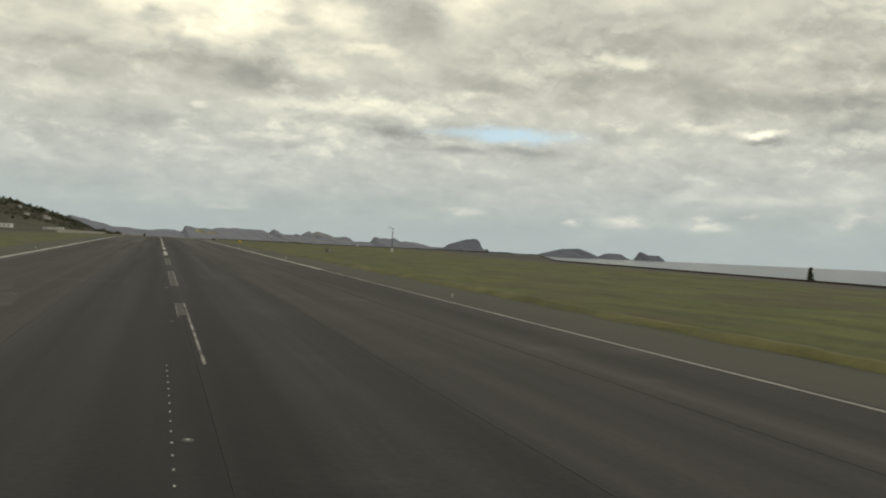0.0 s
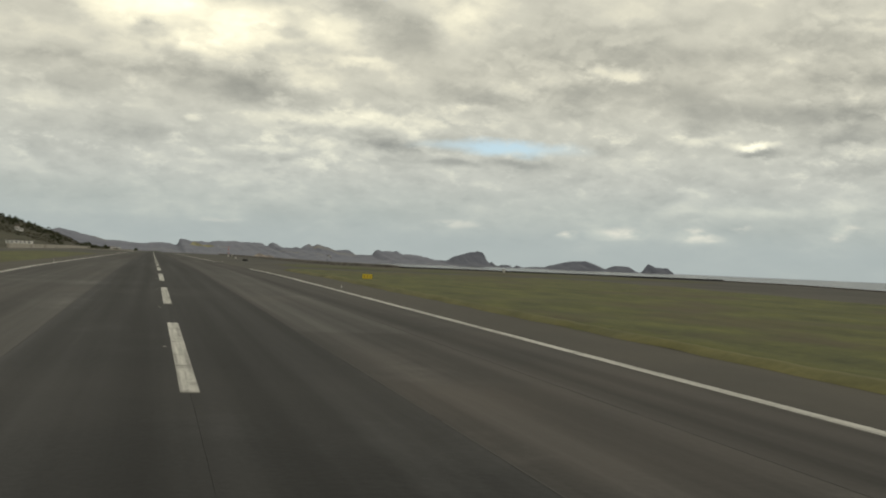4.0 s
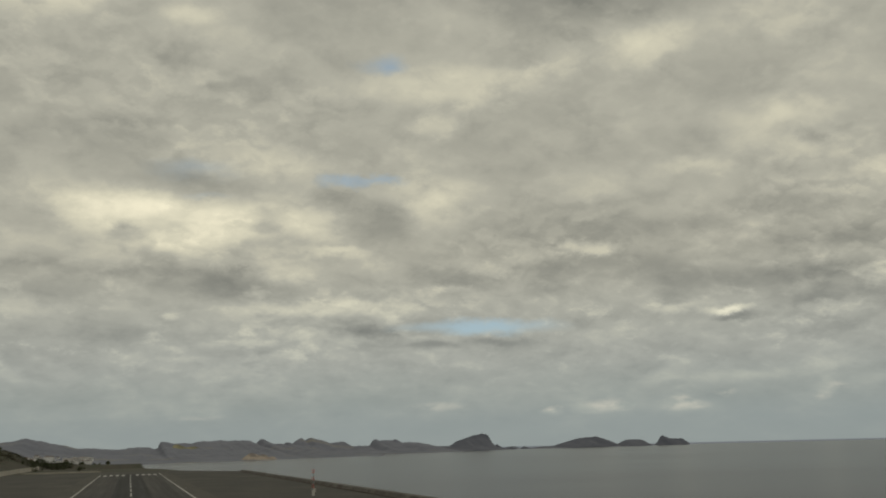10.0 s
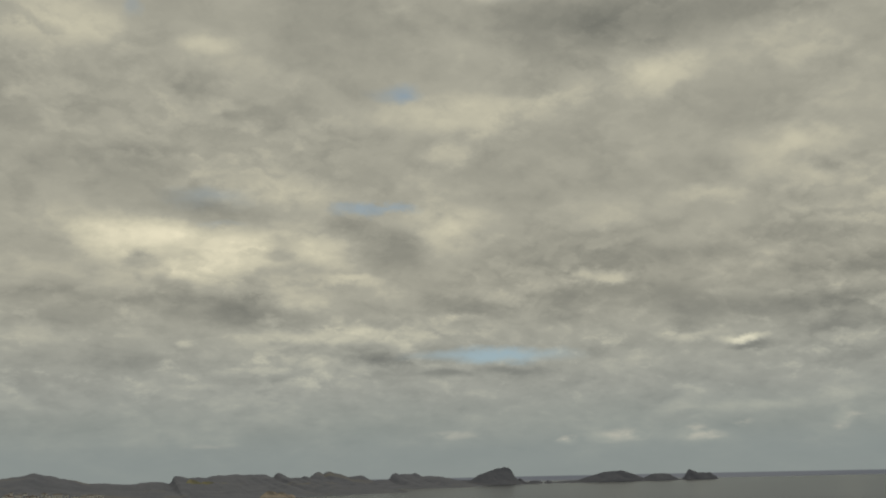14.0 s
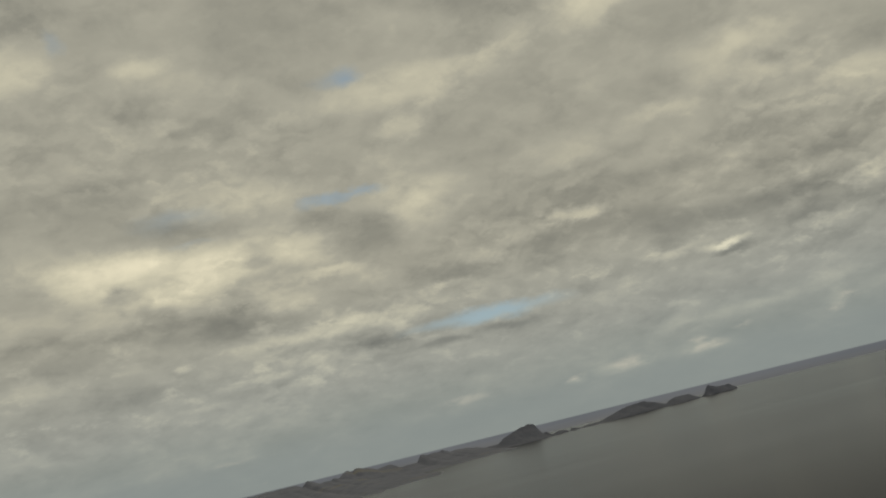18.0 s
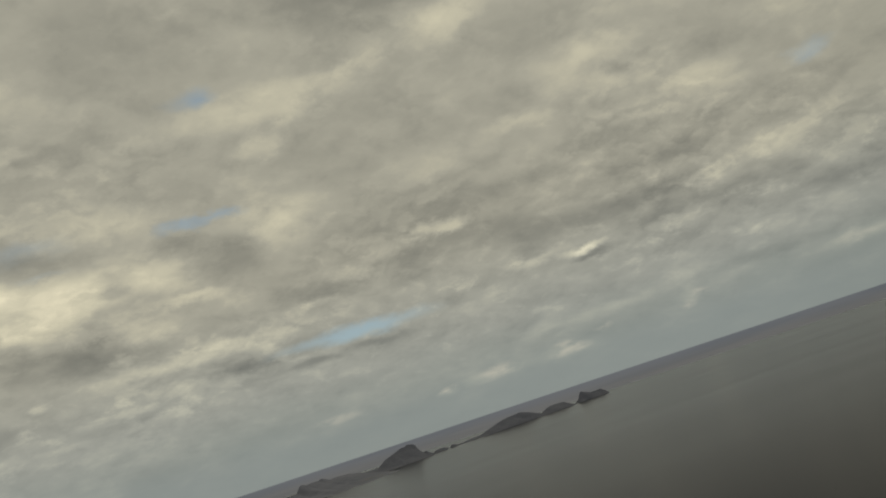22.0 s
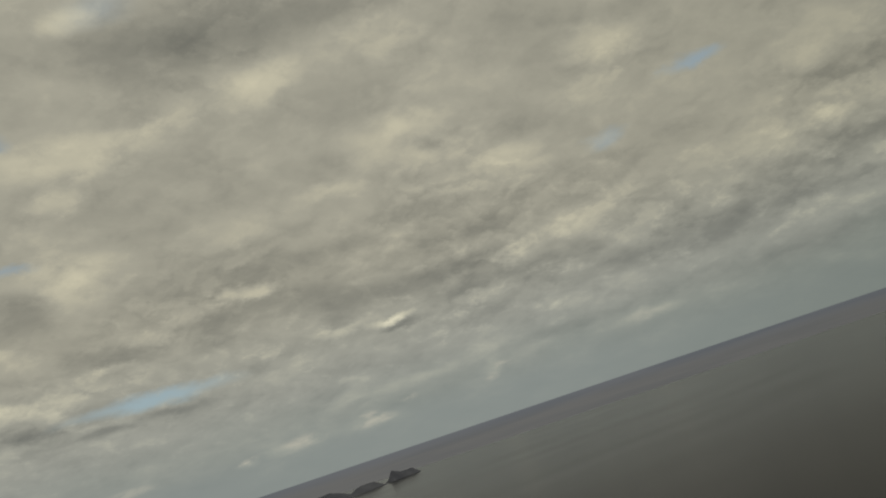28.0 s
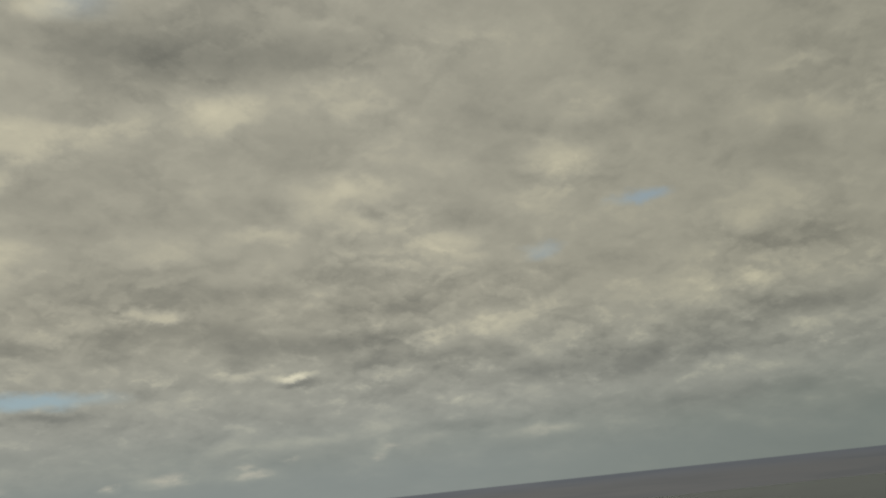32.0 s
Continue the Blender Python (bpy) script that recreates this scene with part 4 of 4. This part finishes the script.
def tree_mesh(seed, tall, wide, n):
    """A crown of many small leaf clumps, uneven and open."""
    rng = random.Random(seed)
    v, f = [], []
    for _ in range(n):
        a, u = rng.uniform(0, 6.283), rng.random()
        r = wide * (0.25 + 0.75 * math.sqrt(rng.random())) * math.sin(math.pi * (0.12 + 0.86 * u)) ** 0.7
        c = Vector((math.cos(a) * r, math.sin(a) * r, tall * (0.25 + 0.75 * u) + rng.uniform(-0.2, 0.2)))
        s = wide * rng.uniform(0.16, 0.34)
        for _ in range(3):
            p = [c + Vector((rng.uniform(-s, s), rng.uniform(-s, s), rng.uniform(-s, s))) for _ in range(3)]
            k = len(v)
            v += [tuple(q) for q in p]
            f.append((k, k + 1, k + 2))
    return v, f


def tree(x, y, z, seed, tall, wide, label="dark green rounded tree on the hillside"):
    root = empty("tree", x, y, z, label, "tree", "hillside trees")
    bm = bmesh.new()
    tube(bm, (0, 0, -0.3), (0, 0, tall * 0.5), wide * 0.09, wide * 0.05, 6)
    for k in range(3):
        a = k * 2.1 + seed
        tube(bm, (0, 0, tall * 0.35), (math.cos(a) * wide * 0.5, math.sin(a) * wide * 0.5, tall * 0.65), wide * 0.045, wide * 0.02, 5)
    part("trunk", bm, BARK, root)
    v, f = tree_mesh(seed, tall, wide, 60)
    mesh_object("crown", v, f, LEAF, root)
    return root


rng = random.Random(21)
kinds = [tree(-150, 1000, hill_z(-150, 1000), s, 5.5 + s % 3, 3.0 + 0.4 * (s % 4)) for s in range(5)]
spots = []
for k in range(205):
    x = -68 - 140 * rng.random() ** 0.7
    y = rng.uniform(940, 1060) if rng.random() < 0.8 else rng.uniform(800, 1120)
    spots.append((x, y, rng.uniform(0.3, 0.62)))
for k in range(36):
    # a belt of trees at the foot of the hill
    spots.append((rng.uniform(-64, -40), rng.uniform(990, 1150), rng.uniform(0.4, 0.75)))
for k in range(54):
    # scrub and small trees between the runway's end and the town
    y = rng.uniform(850, 1620)
    spots.append((rng.uniform(-78, -14 - 12 * (y < 1100)), y, rng.uniform(0.18, 0.5)))
for i, (x, y, s) in enumerate(spots):
    ground_z = hill_z(x, y) if x < -76 or y > 1130 else hill_z(-76, y) * ((coast(y) - x) / (coast(y) + 76)) ** 5 + low_z(y) * (1 - ((coast(y) - x) / (coast(y) + 76)) ** 5)
    m = pose(x, y, ground_z - 0.3, 0, 0, rng.uniform(0, 360)) @ Matrix.Diagonal((s, s, s * rng.uniform(0.8, 1.2), 1))
    if i < 5:
        kinds[i].matrix_world = m
    else:
        copy_thing(kinds[i % 5], m).scale = (s, s, s)

def hillside_scrub(count, seed):
    """Low bushes and tufts all over the slope, too many to tell apart."""
    r = random.Random(seed)
    v, f = [], []
    for _ in range(count):
        x, y = -66 - 150 * r.random() ** 1.2, r.uniform(860, 1160)
        z, size = hill_z(x, y), r.uniform(0.35, 1.1)
        for _ in range(5):
            c = Vector((x + r.uniform(-size, size), y + r.uniform(-size, size), z + r.uniform(0, size * 0.9)))
            k = len(v)
            v += [tuple(c + Vector((r.uniform(-size, size), r.uniform(-size, size), r.uniform(-size, size))) * 0.6) for _ in range(3)]
            f.append((k, k + 1, k + 2))
    ob = mesh_object("hillside_scrub", v, f, SCRUB)
    return tagged(ob, "low brown and green scrub on the hillside", "bushes", kind="stuff")


hillside_scrub(6500, 41)

# beige retaining wall along the hill side of the apron
wall = empty("retaining_wall", 0, 0, 0, "long low beige concrete retaining wall", "wall")
for i in range(28):
    y = 500 + 16 * i
    bm = bmesh.new()
    box(bm, -47.9, y, gz(y) - 1.2, 0.6, 15.92, 2.95, 0.05)
    part("panel", bm, BEIGE, wall)
bank = empty("end_bank", 0, 0, 0, "low pale concrete bank past the runway end", "wall")
for i in range(7):
    bm = bmesh.new()
    box(bm, -42.0 + 4.6 * i, 812, gz(735) - 0.8, 4.5, 0.5, 1.25, 0.05)
    part("panel", bm, BEIGE, bank)


def house(x, y, z, w, d, h, roof, turn, label):
    root = empty("house", x, y, z, label, "house", "houses", turn)
    bm = bmesh.new()
    deep = 1.5 if w < 9 else 6.0
    box(bm, 0, 0, -deep, w, d, h + deep, 0.03)
    walls = part("wall", bm, TOWN, root)
    bm = bmesh.new()
    if roof:
        v = [bm.verts.new(p) for p in ((-w / 2 - .3, -d / 2 - .3, h), (w / 2 + .3, -d / 2 - .3, h), (w / 2 + .3, d / 2 + .3, h), (-w / 2 - .3, d / 2 + .3, h), (-w / 4, 0, h + d * 0.28), (w / 4, 0, h + d * 0.28))]
        for q in ((0, 1, 5, 4), (1, 2, 5), (2, 3, 4, 5), (3, 0, 4), (3, 2, 1, 0)):
            bm.faces.new([v[i] for i in q])
        part("roof", bm, DULL_TILE, root)
    else:
        box(bm, 0, 0, h, w + 0.3, d + 0.3, 0.25, 0.02)
        part("roof", bm, CONCRETE, root)
    far = 2.0 if y > 2000 else 1.0
    floors = max(1, int(h / 1.6 / far))
    cols = max(2, int(w / 2 / far))
    for k in range(floors):
        for c in range(cols):
            bm = bmesh.new()
            box(bm, -w / 2 + (c + 0.5) * w / cols, -d / 2 - 0.02, h * (k + 0.35) / floors, 0.6 * far, 0.12, 0.7 * far)
            part("window", bm, GLASSY, walls)
    return root


house(-84, 585, hill_z(-84, 585), 7, 5, 2.4, False, -8, "small white flat-roofed airfield building")
house(-70, 700, hill_z(-70, 700), 13, 5, 1.9, False, -6, "long low white building below the hill")


def bay_z(x, y):
    """Height of the headland's slope above the bay, where the town lies."""
    crest = 2960 + (x + 260) * 368 / 345
    d = min(1.0, max(0.0, (crest - y) / 1235))
    u = (-0.6 + math.sqrt(0.36 + 1.6 * d)) / 0.8
    return SEA - 3 + 60 * (1 - u) ** 1.3


for i in range(84):
    y = rng.uniform(2270, 2470)
    x = -70 - 230 * rng.random() ** 1.2
    w = rng.uniform(5, 11)
    flat = rng.random() < 0.75
    house(x, y, bay_z(x, y), w, w * 0.7, rng.choice((2.4, 3.2, 4.4)), not flat, rng.uniform(-25, 25), "pale flat-roofed town building by the bay" if flat else "white rendered house with a weathered roof by the bay")
house(-150, 2300, bay_z(-150, 2300) + 0.8, 34, 13, 6.0, False, 4, "large white industrial hall by the bay")
house(-108, 2290, bay_z(-108, 2290), 44, 11, 3.4, False, -3, "long low white storage hall by the bay")
house(-12, 1250, low_z(1250) + 0.4, 6, 4, 2.0, False, 0, "small white hut on the low shore")
for i in range(7):
    x, y = -85 - 90 * rng.random(), rng.uniform(900, 985)
    w = rng.uniform(3.0, 4.5)
    house(x, y, hill_z(x, y), w, w * 0.8, rng.choice((1.8, 2.6)), rng.random() < 0.7, rng.uniform(-30, 30), "small pale house among trees on the slope")


# ---- airfield furniture ----
DULL = surface("dull_cast_iron", (0.05, 0.05, 0.048), (0.11, 0.11, 0.105), 4.0, rough=0.7)

def edge_light(x, y, z, label):
    root = empty("edge_light", x, y, z, label, "light", "runway edge lights")
    bm = bmesh.new()
    tube(bm, (0, 0, -0.02), (0, 0, 0.03), 0.09, 0.08, 12)
    part("base_plate", bm, STEEL, root)
    bm = bmesh.new()
    tube(bm, (0, 0, 0.03), (0, 0, 0.11), 0.03, 0.025, 8)
    part("stem", bm, STEEL, root)
    bm = bmesh.new()
    bmesh.ops.create_uvsphere(bm, u_segments=10, v_segments=6, radius=0.042, matrix=Matrix.Translation((0, 0, 0.13)) @ Matrix.Diagonal((1, 1, 1.1, 1)))
    part("lens", bm, WHITE, root, "frosted glass lens", True)
    return root


first = edge_light(11.3, 38, gz(38), "small white runway edge light on a low stem")
for k in range(-1, 25):
    for side in (-1, 1):
        y = 38 + 54.4 * k
        if (side > 0 and k == 0) or (side > 0 and 252 < y < 308) or y > 700:
            continue
        copy_thing(first, pose(side * 11.3, y, gz(y)))

# sealed studs in the pavement beside the centreline
studs = empty("pavement_studs", -0.5, 0, 0, "row of small pale studs set in the runway", "studs")
stud = None
for k in range(22):
    y = 5.2 + 0.6 * k if k < 20 else (43.2, 47.8)[k - 20]
    if stud is None:
        bm = bmesh.new()
        tube(bm, (0, 0, 0), (0, 0, 0.012), 0.016, 0.012, 8)
        ob = part("stud", bm, WHITE, studs)
        stud = ob.data
    else:
        ob = new("stud", stud)
        ob.parent = studs
    ob.location = (0, y, gz(y) + 0.018)


def centre_light(x, y):
    root = empty("inset_light", x, y, gz(y) + 0.018, "flat steel inset runway centreline light", "light", "inset centreline lights")
    bm = bmesh.new()
    tube(bm, (0, 0, 0), (0, 0, 0.02), 0.075, 0.06, 14)
    part("housing", bm, DULL, root)
    bm = bmesh.new()
    box(bm, 0, -0.035, 0.015, 0.05, 0.03, 0.012, 0.004)
    part("prism", bm, WHITE, root)
    return root


c0 = centre_light(-0.33, 10.7)
for k in range(1, 50):
    y = 10.7 + 13.87 * k
    if y < 690:
        copy_thing(c0, pose(-0.33, y, gz(y) + 0.018))


def board(name, x, y, w, h, face, label, category, text="", bars=0, turn=0, legs=2, ink=None, group=""):
    """A small airfield sign on short legs, facing back along the runway."""
    root = empty(name, x, y, gz(y) + 0.05, label, category, group, turn)
    bm = bmesh.new()
    box(bm, 0, 0, 0.06, w, 0.14, h, 0.015)
    part("box", bm, BLACK if face is not BLACK else BLACK, root)
    bm = bmesh.new()
    box(bm, 0, -0.075, 0.08, w - 0.04, 0.012, h - 0.04)
    front = part("face", bm, face, root)
    for k in range(legs):
        bm = bmesh.new()
        lx = 0 if legs == 1 else (-w * 0.36 + k * w * 0.72 / (legs - 1))
        tube(bm, (lx, 0, -0.1), (lx, 0, 0.08), 0.025, 0.025, 8)
        part("leg", bm, STEEL, root)
    if text:
        cu = bpy.data.curves.new("lettering", "FONT")
        cu.body, cu.size, cu.extrude, cu.align_x, cu.align_y = text, h * 1.25, 0.004, "CENTER", "CENTER"
        cu.offset = h * 0.022
        tmp = bpy.data.objects.new("lettering", cu)
        me = bpy.data.meshes.new_from_object(tmp)
        me.materials.clear()
        me.materials.append(ink or BLACK)
        ob = new("numeral", me)
        ob.parent = front
        ob.matrix_local = pose(0, -0.088, 0.06 + h / 2, 90)
        bpy.data.objects.remove(tmp)
    for k in range(bars):
        bm = bmesh.new()
        box(bm, -w * 0.3 + k * w * 0.6 / max(1, bars - 1), -0.088, 0.06 + h * 0.25, w * 0.1, 0.01, h * 0.5)
        part("lettering_bar", bm, ink or BLACK, front)
    return root


board("distance_sign", 22.75, 133.6, 0.36, 0.54, BLACK, "black distance board with a large white numeral on grass", "sign", "4", legs=2, ink=WHITE)
board("marker_post", 22.42, 133.8, 0.12, 0.52, BLACK, "narrow black marker post beside the distance board", "post", legs=1)
board("taxiway_sign", 17.3, 220.4, 0.9, 0.42, YELLOW, "yellow taxiway sign with dark amber lettering on grass", "sign", bars=3, turn=-6, ink=AMBER)
board("taxiway_sign", 17.8, 338.4, 1.05, 0.46, BLACK, "black back of an airfield sign on asphalt", "sign", turn=4)


def marker(x, y, w, h, label, turn=0.0):
    root = empty("marker_box", x, y, gz(y) + 0.01, label, "marker", "white marker boxes", turn)
    bm = bmesh.new()
    box(bm, 0, 0, 0, w * 1.3, w * 1.3, 0.06, 0.01)
    part("plinth", bm, CONCRETE, root)
    bm = bmesh.new()
    box(bm, 0, 0, 0.05, w, w, h, 0.02)
    part("body", bm, WHITE, root)
    bm = bmesh.new()
    box(bm, 0, 0, h + 0.04, w * 1.12, w * 1.12, 0.04, 0.01)
    part("cap", bm, STEEL, root)
    return root


marker(22.2, 413.0, 0.34, 0.55, "small white cabinet standing on the asphalt")
marker(31.2, 540.0, 0.4, 0.7, "small white cabinet by the sea wall")
marker(62.0, 304.0, 0.4, 0.75, "white cabinet standing in thin grass")


def lattice_mast(x, y, tall, label, arm=True, red=True):
    """A slim lattice mast in red and white bands with a cross arm and a cabinet at its foot."""
    root = empty("lattice_mast", x, y, gz(y), label, "mast")
    w, n, thick = (0.13, 7, 0.016) if arm else (0.24, 7, 0.025)
    step = tall / n
    for k in range(n):
        bm = bmesh.new()
        z0, z1 = 0.05 + k * step, 0.05 + (k + 1) * step
        ring = [(w * math.cos(a), w * math.sin(a)) for a in (0.5, 2.6, 4.7)]
        for i in range(3):
            (ax, ay), (bx, by) = ring[i], ring[(i + 1) % 3]
            tube(bm, (ax, ay, z0), (ax, ay, z1), thick, thick, 6)
            tube(bm, (ax, ay, z0), (bx, by, (z0 + z1) / 2), 0.012, 0.012, 5)
            tube(bm, (bx, by, (z0 + z1) / 2), (ax, ay, z1), 0.012, 0.012, 5)
        part("mast_section", bm, RED if (red and k % 2 == 0) else STEEL if red else DULL, root)
    if arm:
        bm = bmesh.new()
        tube(bm, (-0.75, 0, tall), (0.2, 0, tall), 0.025, 0.025, 6)
        beam = part("cross_arm", bm, STEEL, root)
        for ax in (-0.72, -0.3):
            bm = bmesh.new()
            tube(bm, (ax, 0, tall), (ax, 0, tall + 0.22), 0.02, 0.02, 6)
            bmesh.ops.create_uvsphere(bm, u_segments=8, v_segments=6, radius=0.07, matrix=Matrix.Translation((ax, 0, tall + 0.25)))
            part("sensor", bm, BLACK, beam)
    bm = bmesh.new()
    box(bm, 0, -0.1, 0, 0.46, 0.4, 0.85, 0.03)
    part("cabinet", bm, WHITE, root, "white equipment cabinet at the mast foot")
    return root


lattice_mast(40.2, 167.0, 4.4, "slim grey lattice wind mast on the grass", red=False)
lattice_mast(28.8, 528.0, 4.2, "slim red and white mast near the sea wall", arm=False)


def windsock(x, y, z, label):
    root = empty("windsock", x, y, z, label, "windsock", turn=18)
    root.scale = (0.68, 0.68, 0.68)
    bm = bmesh.new()
    tube(bm, (0, 0, 0), (0, 0, 2.3), 0.05, 0.035, 10)
    tube(bm, (0, 0, 2.3), (0, 0, 3.5), 0.018, 0.008, 6)
    part("pole", bm, BLACK, root)
    bm = bmesh.new()
    tube(bm, (0.02, 0, 2.28), (0.34, 0, 2.24), 0.27, 0.25, 14)
    frame_part = part("swivel_basket", bm, BLACK, root)
    bm = bmesh.new()
    tube(bm, (-0.08, 0, 2.5), (0.34, 0, 2.46), 0.02, 0.02, 6)
    part("hoop_arm", bm, STEEL, frame_part)
    # cloth in bands that droop along a curve
    bend = [(0.34, 2.24, 0.24), (0.72, 2.17, 0.22), (1.02, 2.0, 0.2), (1.32, 1.7, 0.18), (1.54, 1.33, 0.155)]
    for k, ((x0, z0, r0), (x1, z1, r1)) in enumerate(zip(bend, bend[1:])):
        bm = bmesh.new()
        rings = []
        for x, z, r, tip in ((x0, z0, r0, 0.9 * k * 0.22), (x1, z1, r1, 0.9 * (k + 1) * 0.22)):
            ring = []
            for a in range(14):
                c, d = math.cos(a * math.tau / 14), math.sin(a * math.tau / 14)
                ring.append(bm.verts.new((x + r * c * math.sin(tip), r * d * 0.85, z + r * c * math.cos(tip))))
            rings.append(ring)
        for a in range(14):
            b = (a + 1) % 14
            bm.faces.new((rings[0][a], rings[0][b], rings[1][b], rings[1][a]))
        part("sock_band", bm, WHITE if k % 2 == 0 else SOCK, root, "white cloth band" if k % 2 == 0 else "dark cloth band", True)
    return root


windsock(39.5, 364.0, gz(364) + 0.66, "dark windsock on a pole above the sea wall")


def conifer(x, y, z, tall):
    root = empty("conifer", x, y, z, "dark narrow conifer below the platform edge", "tree")
    bm = bmesh.new()
    tube(bm, (0, 0, 0), (0, 0, tall * 0.95), tall * 0.03, tall * 0.008, 7)
    part("trunk", bm, BARK, root)
    r = random.Random(4)
    v, f = [], []
    for k in range(420):
        u = r.random() ** 0.8
        rad = tall * 0.2 * (1 - u) * (0.5 + 0.5 * r.random()) + 0.02
        a = r.uniform(0, 6.283)
        c = Vector((math.cos(a) * rad, math.sin(a) * rad, tall * (0.12 + 0.88 * u)))
        s = tall * 0.05
        n = len(v)
        v += [tuple(c + Vector((r.uniform(-s, s), r.uniform(-s, s), r.uniform(-s, s)))) for _ in range(3)]
        f.append((n, n + 1, n + 2))
    mesh_object("crown", v, f, LEAF, root)


conifer(75.0, 96.0, -2.6, 4.6)
conifer(79.5, 95.0, -2.8, 3.2)

# pale scree scar at the foot of the headland
ridge("grassy_headland", "sunlit olive grass slope below the headland cliff", [(92, 3130), (150, 3165), (235, 3225)],
      [(122, 30, 28, 60, 2), (170, 24, 60, 60, 2)], OLIVE, 45, step=4, seed=29, front=1.5)
ridge("scree_headland", "pale sandy scree slope at the foot of the headland", [(225, 2480), (262, 2505), (320, 2545)],
      [(252, 3.5, 26, 40, 1.5), (280, 0, 34, 26, 1.6), (304, -5, 26, 16, 1.6)], PALE, 30, step=4, seed=23)
